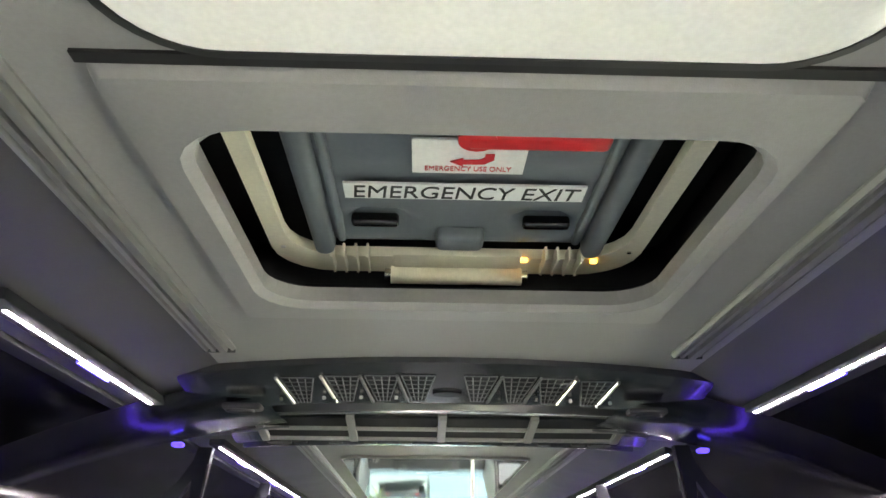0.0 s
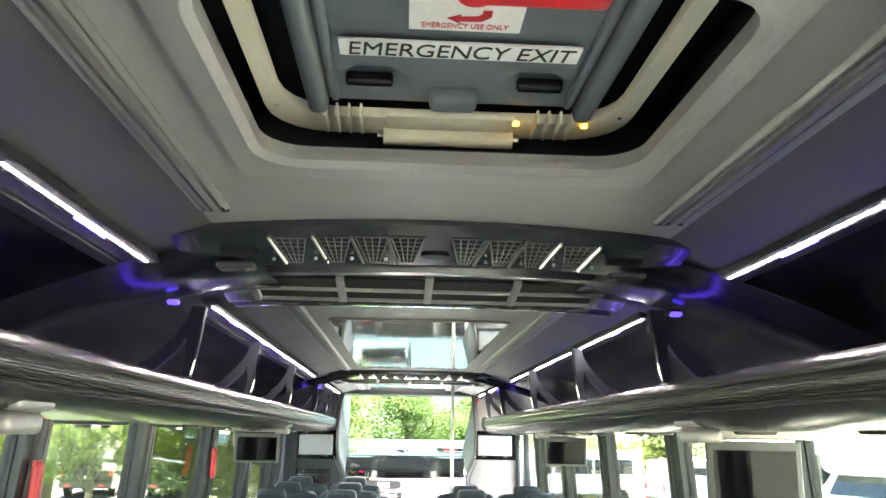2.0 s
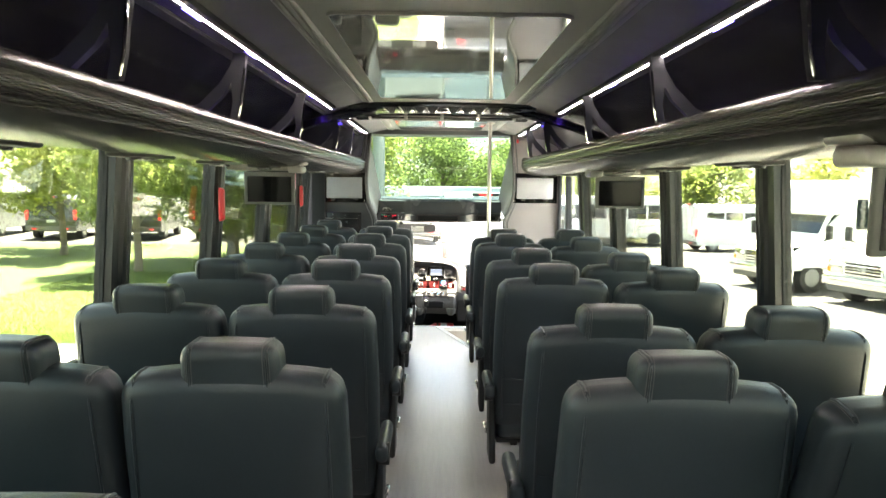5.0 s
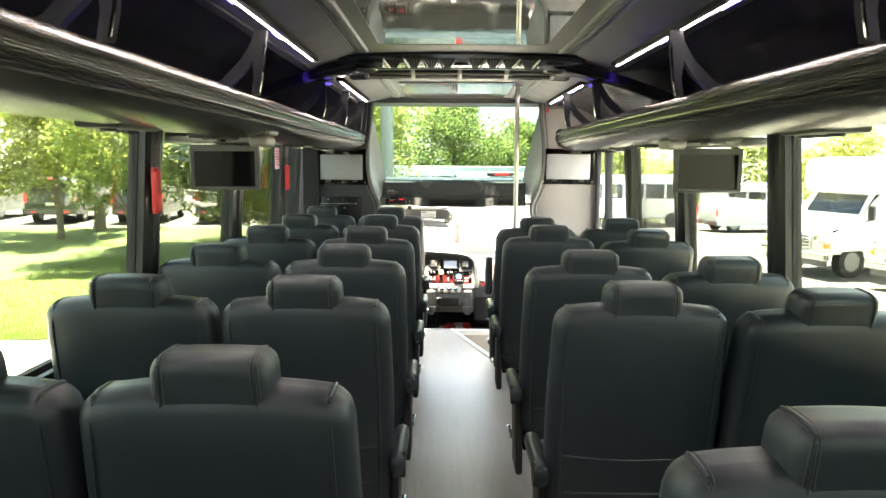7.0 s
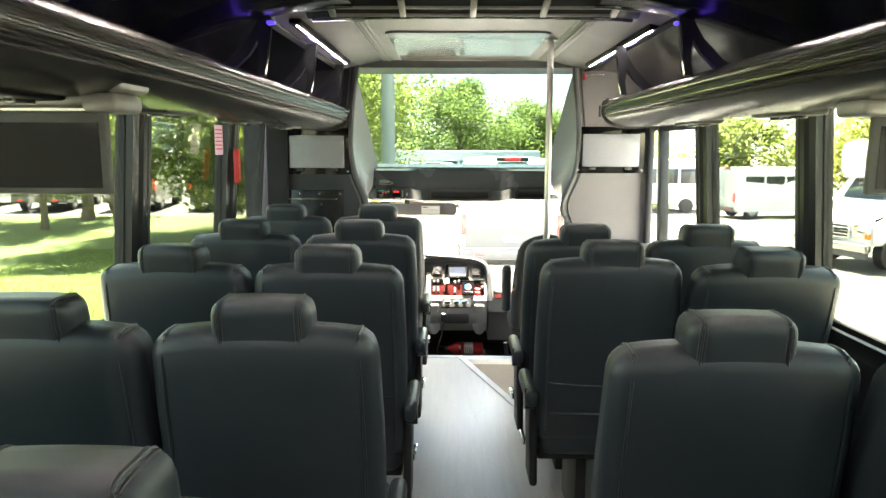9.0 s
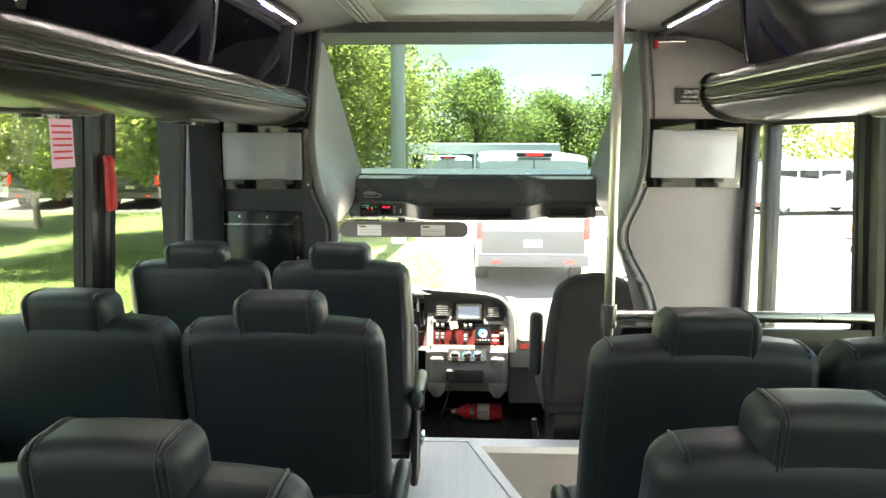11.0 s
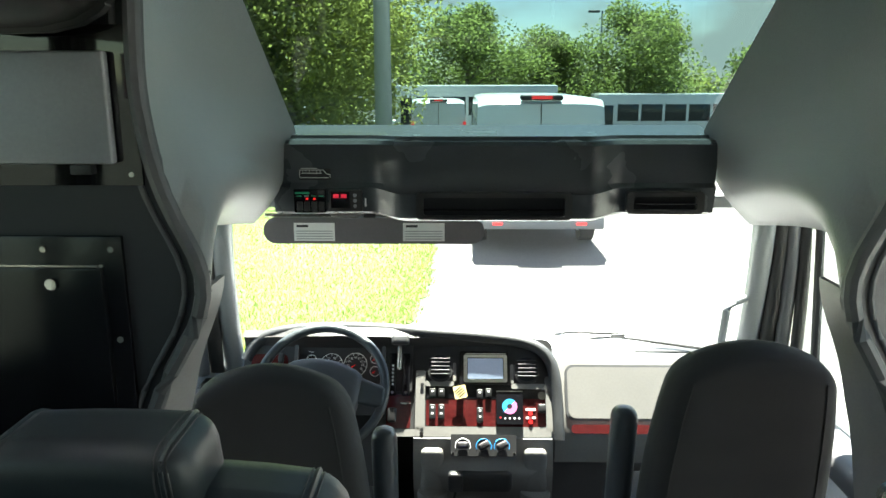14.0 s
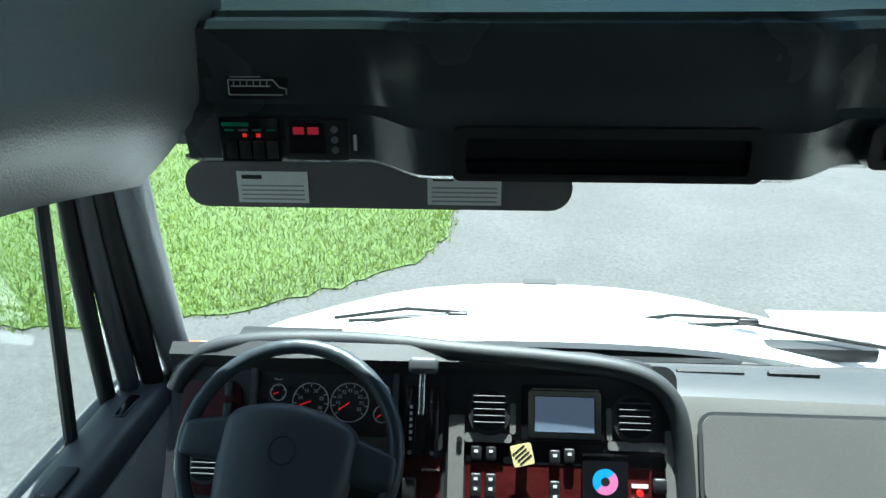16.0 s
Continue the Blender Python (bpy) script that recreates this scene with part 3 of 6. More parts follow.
    part("red_handle", rbox(bmesh.new(), (0.10, 0.632, zt - 0.014), (0.18, 0.032, 0.022), 0.009, 4), RED, h, "red release handle")
    part("handle_boss", disc(bmesh.new(), 0.025, 0.625, zt - 0.024, zt, 0.024, 16), RED, h)


def roof_module(y0, nm_label):
    """The dark air-conditioning bridge across the ceiling; y0 is its rear edge at the middle."""
    z = 2.03
    m = thing("roof_air_vent", Matrix.Translation((CX, y0, z)) @ Matrix.Diagonal((1, 0.8, 1, 1)), nm_label, "air vent", "roof air vents")
    prof = [(0.0, 0.004), (0.0, -0.012), (0.05, -0.022), (0.26, -0.050), (0.275, -0.050), (0.28, -0.026), (0.40, -0.026), (0.405, -0.046), (0.45, -0.047),
            (0.52, -0.034), (0.60, -0.026), (0.62, -0.026), (0.84, -0.058), (0.86, -0.058), (0.87, -0.036), (0.97, -0.036), (0.98, -0.056), (1.02, -0.054), (1.04, -0.03), (1.04, 0.004)]
    xs = [-0.60, -0.52, -0.42, -0.28, -0.14, 0, 0.14, 0.28, 0.42, 0.52, 0.60]
    bm = bmesh.new()
    rows = []
    for x in xs:
        k = (x / 0.60) ** 2
        rows.append([(x, a * (1 - 0.10 * k) + 0.14 * k, b - 0.008 * k * k) for a, b in prof])
    sheet(bm, rows)
    part("body", bm, VENTBODY, m)
    # mesh-filled slots between ribs on the rear face
    def on(a, x):
        k = (x / 0.60) ** 2
        return a * (1 - 0.10 * k) + 0.14 * k, -0.022 - (a - 0.05) / 0.21 * 0.030 - 0.008 * k * k
    for c in (-0.33, -0.23, -0.145, -0.065, 0.07, 0.155, 0.235, 0.33):
        bm = bmesh.new()
        (ya, za), (yb, zb) = on(0.07, c), on(0.24, c)
        for g in range(7):
            t = g / 6
            w = 0.036 - 0.022 * t
            tube(bm, [(c - w, ya + (yb - ya) * t, za + (zb - za) * t - 0.002), (c + w, ya + (yb - ya) * t, za + (zb - za) * t - 0.002)], 0.0016, 4)
        for g in range(5):
            t = g / 4 * 2 - 1
            tube(bm, [(c + 0.036 * t, ya, za - 0.002), (c + 0.014 * t, yb, zb - 0.002)], 0.0016, 4)
        part("grille", bm, CHARCOAL, m, "fine metal grille")
        # flat black plate behind the grille puts the slot's shade into colour
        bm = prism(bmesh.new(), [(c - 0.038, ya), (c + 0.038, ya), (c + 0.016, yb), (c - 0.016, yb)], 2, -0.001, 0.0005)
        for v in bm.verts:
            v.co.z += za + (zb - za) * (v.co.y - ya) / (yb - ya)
        part("slot", bm, MATTBLACK, m, smooth=False)
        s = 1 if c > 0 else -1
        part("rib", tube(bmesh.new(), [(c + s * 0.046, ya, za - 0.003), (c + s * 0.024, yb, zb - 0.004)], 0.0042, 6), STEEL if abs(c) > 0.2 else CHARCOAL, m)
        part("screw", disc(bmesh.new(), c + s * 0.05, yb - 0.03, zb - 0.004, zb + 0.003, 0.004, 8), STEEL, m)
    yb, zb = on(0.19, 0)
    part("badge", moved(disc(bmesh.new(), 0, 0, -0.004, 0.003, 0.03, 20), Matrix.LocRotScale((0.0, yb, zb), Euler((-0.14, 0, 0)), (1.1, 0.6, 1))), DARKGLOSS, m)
    # black sheet darkens the crosswise recess like deep shade
    part("slot", boxed(-0.46, 0.46, 0.285, 0.398, -0.031, -0.029), MATTBLACK, m)
    # louvred outlets in the rear-facing slope
    slope = Matrix.Translation((0, 0.62, -0.026)) @ Matrix.Rotation(math.atan2(-0.032, 0.22), 4, "X")
    for a, b in ((0.018, 0.098), (0.118, 0.198)):
        for c in (-0.375, -0.125, 0.125, 0.375):
            # black plates stand in for the shaded depth of the outlets
            part("outlet", moved(boxed(c - 0.112, c + 0.112, a, b, -0.003, 0.001), slope), MATTBLACK, m)
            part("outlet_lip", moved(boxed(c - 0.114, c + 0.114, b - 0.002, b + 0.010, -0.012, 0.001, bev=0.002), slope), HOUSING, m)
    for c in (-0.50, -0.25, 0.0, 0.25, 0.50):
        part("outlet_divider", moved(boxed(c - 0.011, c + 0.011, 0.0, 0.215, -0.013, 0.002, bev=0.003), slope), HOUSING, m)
    # black sheet, the front recess's shade put into colour
    part("front_recess", boxed(-0.47, 0.47, 0.875, 0.968, -0.039, -0.034), MATTBLACK, m)
    for k in range(9):
        part("recess_tab", boxed(-0.42 + k * 0.105 - 0.02, -0.42 + k * 0.105 + 0.02, 0.955, 0.975, -0.058, -0.036, bev=0.003), PLASTIC, m)
    for s in (-1, 1):
        part("knob", disc(bmesh.new(), s * 0.475, 0.92, -0.064, -0.02, 0.036, 18), PLASTIC, m)
        part("speaker_eye", rbox(bmesh.new(), (s * 0.47, 0.27, -0.066), (0.09, 0.05, 0.014), 0.006, 3), PLASTIC, m)
        part("speaker_ring", tube(bmesh.new(), [(s * 0.475 + 0.03 * math.cos(k * math.tau / 14), 0.27 + 0.018 * math.sin(k * math.tau / 14), -0.074) for k in range(14)], 0.004, 6, True), PLASTIC, m)
        # dark wing that sweeps down to the luggage rack
        rows = []
        for k in range(9):
            t = k / 8
            x = s * (0.42 + 0.78 * t)
            zz = -0.03 - 0.05 * t - 0.165 * t ** 1.7
            rows.append([(x, 0.20 + 0.16 * t, zz + 0.02), (x, 0.27 + 0.13 * t, zz - 0.012), (x, 0.45 + 0.06 * t, zz - 0.022), (x, 0.66 - 0.03 * t, zz - 0.012), (x, 0.86 - 0.14 * t, zz + 0.012)])
        part("wing", sheet(bmesh.new(), rows), DARKGLOSS, m, "glossy black wing down to the rack")
        rows = [[(s * (0.42 + 0.3 * k / 5), 0.70 + 0.02 * k / 5, -0.05 - 0.02 * k / 5), (s * (0.42 + 0.3 * k / 5), 0.98 - 0.12 * k / 5, -0.022 - 0.035 * k / 5)] for k in range(6)]
        part("wing_trim", slab(bmesh.new(), rows, (0, 0, 0.006)), CHARCOAL, m)
        part("blue_light", rbox(bmesh.new(), (s * 0.69, 0.60, -0.112), (0.03, 0.03, 0.012), 0.005, 2), LEDBLUE, m, "small blue night light")
    return m


# ---- luggage racks ----
RACKPROF = [(1.215, 1.645), (1.02, 1.617), (0.90, 1.603), (0.82, 1.605), (0.765, 1.617), (0.728, 1.637), (0.716, 1.649), (0.718, 1.653), (0.709, 1.659), (0.711, 1.663), (0.704, 1.669),
            (0.706, 1.673), (0.701, 1.681), (0.700, 1.697), (0.704, 1.703), (0.700, 1.708), (0.703, 1.719), (0.712, 1.733), (0.728, 1.742), (0.745, 1.740), (0.755, 1.727), (0.775, 1.675),
            (0.86, 1.655), (1.215, 1.667)]


def rack(s, yend, brackets, leds, lab):
    cx = CX if s > 0 else CX - 0.01
    r = thing("luggage_rack", (cx, 0, 0), lab, "luggage rack", "overhead racks")
    bm = prism(bmesh.new(), [(s * p, q) for p, q in RACKPROF], 1, YB, yend)
    # the prism runs along y
    part("rack_tray", bm, RACKGREY, r, "satin grey rack lip with fine grooves")
    bm = prism(bmesh.new(), [(s * (p - 0.010 if p < 0.9 else p), q + (0.009 if q > 1.70 else -0.009)) for p, q in RACKPROF], 1, yend - 0.004, yend + 0.018)
    part("end_cap", bm, PLASTIC, r)
    # thin dark tubes draw the lip's grooves, their shade put into colour
    for gx, gz, gr in ((0.7005, 1.712, 0.0042), (0.6995, 1.692, 0.0011), (0.6995, 1.686, 0.0011), (0.700, 1.680, 0.0011), (0.7025, 1.672, 0.0011), (0.709, 1.6605, 0.0022)):
        part("groove", tube(bmesh.new(), [(s * gx, YB, gz), (s * gx, yend, gz)], gr, 6), RUBBER, r)
    rows = []
    ye = min(yend + 0.8, YF)
    for a, b in ((1.21, 1.667), (1.19, 1.775), (1.12, 1.885), (1.0, 1.945), (0.86, 1.965), (0.735, 1.968)):
        rows.append([(s * a, YB, b), (s * a, ye, b)])
    part("back_panel", slab(bmesh.new(), rows, (s * 0.006, 0, 0.006)), DARKGLOSS, r, "curved glossy black back panel")
    part("top_rail", boxed(*sorted((s * 0.735, s * 0.775)), YB, ye, 1.9625, 1.974, bev=0.003), MATTBLACK, r)
    for y in brackets:
        # forked bracket from the top rail down to the lip
        b = part("bracket", prism(bmesh.new(), [(s * p, q) for p, q in ((0.685, 1.965), (0.728, 1.965), (0.738, 1.925), (0.775, 1.865), (0.845, 1.795), (0.95, 1.742), (1.10, 1.70),
                                                                        (1.10, 1.68), (0.93, 1.715), (0.82, 1.768), (0.765, 1.82), (0.737, 1.865), (0.732, 1.80), (0.742, 1.745), (0.716, 1.745),
                                                                        (0.704, 1.80), (0.698, 1.86), (0.690, 1.915))], 1, y - 0.014, y + 0.014), MATTBLACK, r)
        pts = [(s * 0.690, y - 0.02, 1.915), (s * 0.697, y - 0.02, 1.85), (s * 0.702, y - 0.02, 1.80), (s * 0.712, y - 0.02, 1.752)]
        part("bright_edge", tube(bmesh.new(), pts, 0.0045, 6), CHROME, b, "bright metal edge strip")
    for a, c in leds:
        l = part("light_channel", boxed(*sorted((s * 0.671 + 0.03, s * 0.718 + 0.03)), a - 0.05, c + 0.02, 1.966, 1.985, bev=0.004), MATTBLACK, r)
        part("light_strip", boxed(*sorted((s * 0.693 + 0.03, s * 0.699 + 0.03)), a, c, 1.9645, 1.967), LEDWHITE, l, "glowing white light strip")
        for k in range(max(1, int((c - a) / 0.62))):
            yy = a + 0.28 + k * 0.62
            part("blue_segment", boxed(*sorted((s * 0.703 + 0.03, s * 0.708 + 0.03)), yy, yy + 0.14, 1.960, 1.967), LEDBLUE, l)
    part("night_strip", boxed(*sorted((s * 0.757, s * 0.763)), YB + 0.1, yend - 0.1, 1.717, 1.723), mat("violet night strip", (0.1, 0.05, 0.6), 0.4, glow=(0.12, 0.05, 1.0, 0.22)), r)
    # reading pods under the tray
    for k in range(10):
        y = -0.6 + 0.81 * k + 0.25
        if y > yend - 0.1:
            break
        pod = part("reading_pod", rbox(bmesh.new(), (s * 0.93, y, 1.606), (0.12, 0.26, 0.022), 0.010, 3), PLASTIC, r)
        for q in (-0.07, 0.0, 0.07):
            part("nozzle", disc(bmesh.new(), s * 0.93, y + q, 1.587, 1.600, 0.022, 14), CHROME if q == 0 else DARKGLOSS, pod)
    return r


def monitor(x, y, s):
    """A flip-down screen hung under the rack."""
    m = thing("flip_down_screen", (x, y, 1.625), "black flip-down video screen in a grey bezel under the rack", "screen", "flip-down screens")
    part("housing", rbox(bmesh.new(), (s * 0.03, 0.0, -0.022), (0.40, 0.13, 0.040), 0.014, 3), HOUSING, m)
    part("housing_cover", rbox(bmesh.new(), (s * -0.155, -0.02, 0.012), (0.09, 0.15, 0.045), 0.014, 3), HOUSING, m)
    part("housing_cover", rbox(bmesh.new(), (s * -0.150, -0.03, -0.034), (0.08, 0.13, 0.040), 0.014, 3), HOUSING, m)
    lean = Matrix.Translation((0, -0.03, -0.045)) @ Matrix.Rotation(radians(2), 4, "X")
    bm = moved(rbox(bmesh.new(), (0, 0, -0.092), (0.278, 0.018, 0.180), 0.007, 3), lean)
    sc = part("bezel", bm, mat("grey screen bezel", (0.12, 0.12, 0.115), 0.45), m)
    part("screen_face", moved(boxed(-0.120, 0.120, -0.0105, -0.009, -0.168, -0.028), lean), SCREENBLACK, sc, smooth=False)
    part("hinge_bar", tube(bmesh.new(), [(-0.12, -0.03, -0.043), (0.12, -0.03, -0.043)], 0.008, 8), CHROME, m)
    return m


# ---- seats ----
def seat_pair():
    """Two joined seats; origin on the floor under the rear of the backrests, facing +y; seats at x = +-0.245."""
    p = thing("double_passenger_seat", (0, 0, FZ), "pair of black leatherette coach seats with headrests and aisle armrest", "seat", "passenger seats")
    for cx in (-0.247, 0.247):
        BC, BS, BR = (cx, 0.065, 0.723), (0.482, 0.13, 0.69), 0.045
        HC, HS, HR = (cx, 0.065, 1.064), (0.205, 0.118, 0.122), 0.030

        def back(q):
            x, y, z = q.x - cx, q.y, q.z
            t = max(0.0, min(1.0, (z - 0.40) / 0.68))
            w = 0.93 + 0.085 * math.sin(math.pi * min(1, 0.20 + 0.62 * t))
            crown = -0.016 * (abs(x) / 0.23) ** 3 if z > 0.85 else 0
            belly = 0.020 * (1 - (x / 0.24) ** 2) * (1 if y < 0.06 else -0.6) * (1 - abs(2 * t - 1) ** 2)
            return Vector((cx + x * w, y - belly + 0.13 * (1 - t), z + crown))

        def sew(pts, c, sz, r, f, lift, rad, mt, host):
            out = []
            for q in pts:
                g = on_rbox(q, c, sz, r)
                o = (g - on_rbox(q, c, Vector(sz) * 0.98, r * 0.9))
                out.append(f(g + (o.normalized() * lift if o.length > 1e-9 else o)))
            part("seam" if mt == LEATHER else "stitching", tube(bmesh.new(), out, rad, 5), mt, host)
        b = part("backrest", rbox(bmesh.new(), BC, BS, BR, 9, back), LEATHER, p)
        for k in (-1, 1):
            for dx, lift, rad, mt in ((0.0, 0.0, 0.0035, LEATHER), (0.007, 0.0004, 0.0011, STITCH), (-0.007, 0.0004, 0.0011, STITCH)):
                x = cx + k * (0.206 + dx)
                pts = [(x, 0.0, 0.43 + 0.638 * i / 10) for i in range(11)] if mt == LEATHER else []
                pts += [(x, 0.13 * i / 6, 1.068) for i in range(1 if mt == LEATHER else 0, 6)]
                sew(pts, BC, BS, BR, back, lift, rad, mt, b)
        pts = [(cx - 0.2 + 0.05 * i, 0.0, 0.62 - 0.008 * math.sin(i * 0.4)) for i in range(9)]
        sew(pts, BC, BS, BR, back, 0.0, 0.0035, LEATHER, b)
        pts = [(cx - 0.19 + 0.0475 * i, 0.0, 0.50) for i in range(9)]
        sew(pts, BC, BS, BR, back, 0.001, 0.0045, LEATHER, b)

        def head(q):
            x, y, z = q.x - cx, q.y, q.z
            t = (z - 1.01) / 0.11
            return Vector((cx + x * (1 + 0.03 * (1 - t)), y + 0.02 * (1 - t) - 0.012, z + 0.004 * (1 - (x / 0.1) ** 2)))
        h = part("headrest", rbox(bmesh.new(), HC, HS, HR, 6, head), LEATHER, p)
        for k in (-1, 1):
            for dx, rad, mt in ((0.0, 0.0026, LEATHER), (0.007, 0.0010, STITCH), (-0.007, 0.0010, STITCH)):
                x = cx + k * (0.080 + dx)
                pts = [(x, 0.006, 1.003 + 0.122 * i / 8) for i in range(9)] + [(x, 0.006 + 0.118 * i / 8, 1.125) for i in range(1, 9)]
                sew(pts, HC, HS, HR, head, 0.0004, rad, mt, h)

        def cush(q):
            return Vector((q.x, q.y, q.z + 0.02 * ((q.y - 0.35) / 0.22)))
        part("seat_cushion", rbox(bmesh.new(), (cx, 0.37, 0.40), (0.455, 0.46, 0.13), 0.045, 5, cush), LEATHER, p)
    part("seat_frame", boxed(-0.47, 0.47, 0.17, 0.58, 0.30, 0.335, bev=0.008), PLASTIC, p)
    for x in (-0.36, 0.30):
        part("leg", boxed(x - 0.02, x + 0.02, 0.22, 0.54, 0.0, 0.30, bev=0.006), PLASTIC, p)
    part("foot_rail", boxed(-0.40, 0.34, 0.36, 0.40, 0.0, 0.03, bev=0.004), STEEL, p)
    # aisle side: hinge cover and curved armrest (at +x)
    def arm(q):
        t = (q.z - 0.30) / 0.32
        return Vector((q.x, q.y + 0.05 * math.sin(math.pi * max(0, min(1, t))) - 0.03, q.z))
    part("side_cover", rbox(bmesh.new(), (0.492, 0.20, 0.38), (0.028, 0.16, 0.30), 0.012, 4, arm), PLASTIC, p)
    part("armrest", rbox(bmesh.new(), (0.505, 0.22, 0.56), (0.045, 0.30, 0.06), 0.021, 4), LEATHER, p)
    part("arm_pivot", moved(disc(bmesh.new(), 0, 0, -0.018, 0.018, 0.038, 18), Matrix.Translation((0.51, 0.12, 0.55)) @ Matrix.Rotation(math.pi / 2, 4, "Y")), PLASTIC, p)
    part("recline_lever", boxed(0.50, 0.515, 0.30, 0.40, 0.30, 0.325, bev=0.004), CHROME, p)
    return p


def seats():
    first = seat_pair()
    flip = Matrix.Diagonal((-1, 1, 1, 1))
    left = [1.37 + 0.81 * (7 - i) for i in range(8)]
    right = [(6.09, 0.0), (5.57, 0.09), (4.48, 0.09), (3.74, 0.06), (2.68, 0.0), (2.10, 0.10), (1.06, 0.0)]  # place of the aisle seat, recline of the window seat
    done = False
    for y in left:
        m = Matrix.Translation((-0.692, y - 0.085, FZ))
        if not done:
            first.matrix_basis = m
            done = True
        else:
            copy_thing(first, m)
    # mirrored on the other side of the aisle: turned parts built afresh by mirroring the meshes once
    mirror = {}
    for y, back in right:
        tip = Matrix.Translation((0, 0.13, 0.42)) @ Matrix.Rotation(math.atan2(back, 0.75), 4, "X") @ Matrix.Translation((0, -0.13, -0.42))
        root = first.copy()
        scene.collection.objects.link(root)
        made = {first: root}
        for o in first.children_recursive:
            c = o.copy()
            if o.data not in mirror:
                me = o.data.copy()
                me.transform(flip)
                me.flip_normals()
                mirror[o.data] = me
            c.data = mirror[o.data]
            scene.collection.objects.link(c)
            c.parent = made[o.parent]
            made[o] = c
            if o.parent == first and o.name.split(".")[0] in ("backrest", "headrest") and c.data.vertices[0].co.x > 0:
                c.matrix_basis = tip
        root.matrix_basis = Matrix.Translation((0.737, y - 0.085, FZ))


# ---- front of the cabin ----
def edge(z):
    """Half-width of the opening in the front bulkhead at height z."""
    pts = [(-0.3, 0.83), (0.3, 0.82), (0.6, 0.79), (0.80, 0.755), (0.94, 0.705), (1.03, 0.640), (1.10, 0.606), (1.18, 0.610), (1.27, 0.668), (1.37, 0.695), (1.50, 0.712), (1.70, 0.70), (1.94, 0.672), (2.05, 0.66)]
    zz = np.array([z + 0.05 * g for g in (-2, -1.5, -1, -0.5, 0, 0.5, 1, 1.5, 2)])
    w = np.array([0.13, 0.32, 0.6, 0.88, 1.0, 0.88, 0.6, 0.32, 0.13])
    return float((np.interp(zz, [p[0] for p in pts], [p[1] for p in pts]) * w).sum() / w.sum())


def bulkhead():
    zs = [-0.3 + 2.35 * k / 60 for k in range(61)]
    c = 0.028
    for s, x, mt, nm, lab in ((-1, XL, BULKL, "bulkhead_left", "black carpeted front bulkhead with curved edge"), (1, XR, BULKR, "bulkhead_right", "grey vinyl front bulkhead with curved edge")):
        poly = [(c + s * edge(z), z) for z in zs] + ([(x - 0.16, 2.05), (x - 0.16, -0.3)] if s < 0 else [(1.165, 2.05), (1.165, -0.3)])
        b = part(nm, prism(bmesh.new(), poly, 1, YF, YF + 0.04), mt, label=lab, smooth=False)
        b["kind"] = "structure"
        for d, r in ((0.0, 0.016), (0.035, 0.006)):
            part("edge_piping", tube(bmesh.new(), [(c + s * (edge(z) + d + 0.004), YF - 0.002, z) for z in zs], r, 8), CHARCOAL, b)
        # moulded fairing between the bulkhead and the upper window
        rows = []
        for k in range(65):
            t = k / 64
            ze = 2.02 - 1.0 * t
            e = Vector((c + s * edge(ze), YF + 0.03, ze))
            if t < 0.62:
                u = t / 0.62
                f = Vector((c + s * (0.72 - 0.075 * u), 8.085 + 0.64 * u, 1.99 - 0.63 * u))
            else:
                u = (t - 0.62) / 0.38
                f = Vector((c + s * (0.645 + 0.055 * u), 8.725 - 0.17 * u * u, 1.36 - 0.27 * u))
            row = []
            low = max(0.0, min(1.0, (t - 0.42) / 0.4))
            low = low * low * (3 - 2 * low)
            for j in range(13):
                v = j / 12
                q = e.lerp(f, v)
                q.x += s * 0.06 * math.sin(math.pi * v) * (1 - low) + s * 0.035 * low * math.sin(math.pi * v)
                q.z += 0.115 * math.sin(math.pi * v ** 0.6) * low
                curl = max(0.0, (t - 0.8) / 0.2)
                q.x += s * 0.05 * curl * curl * min(1.0, 4 * v) - s * 0.03 * math.sin(math.pi * curl) * math.sin(math.pi * v)
                row.append(q)
            rows.append(row)
        f = part("window_fairing", slab(bmesh.new(), rows, (s * 0.015, 0, 0.0)), FAIR, label="smooth grey moulded fairing beside the front window", angle=75)
        tagged(f, category="fairing", group="front window fairings", kind="structure")
        # paler liner of the opening below the fairing, turning inwards towards the floor
        rows = []
        for k in range(61):
            h = 1.12 - 1.37 * k / 60
            t = max(0.0, min(1.0, (1.10 - h) / 0.28))
            t = 0.04 * t * t * (3 - 2 * t)
            rows.append([(c + s * edge(h), YF + 0.035, h), (c + s * (edge(h) - 0.55 * t), YF + 0.06, h), (c + s * (edge(h) - 0.9 * t), YF + 0.085, h), (c + s * (edge(h) - t), YF + 0.12, h)])
        tagged(part("opening_trim", slab(bmesh.new(), rows, (s * 0.012, 0.004, 0)), mat("pale cab trim", (0.20, 0.19, 0.19), 0.5), label="pale grey trim round the cab opening"), category="trim", kind="structure")
    # header above the front window
    part("window_header", boxed(-0.75, 0.80, YF + 0.02, 8.145, 1.985, 2.06), CHARCOAL, label="dark header above the front window")["kind"] = "structure"
    # unseen slab, added to keep the sun off the fairings
    part("roof_cap", boxed(-1.25, 1.30, 8.10, 8.95, 2.09, 2.13, bev=0.015), WHITEPAINT, label="white front cap of the roof above the upper window")["kind"] = "structure"
    w = thing("window_front", (0.028, 0, 0), "green tinted upper front window", "window", kind="structure")
    bm = bmesh.new()
    sheet(bm, [[(-0.80, 8.075, 2.03), (0.80, 8.075, 2.03)], [(-0.70, 8.785, 1.335), (0.70, 8.785, 1.335)]])
    part("pane", bm, UPPERTINT, w, smooth=False)
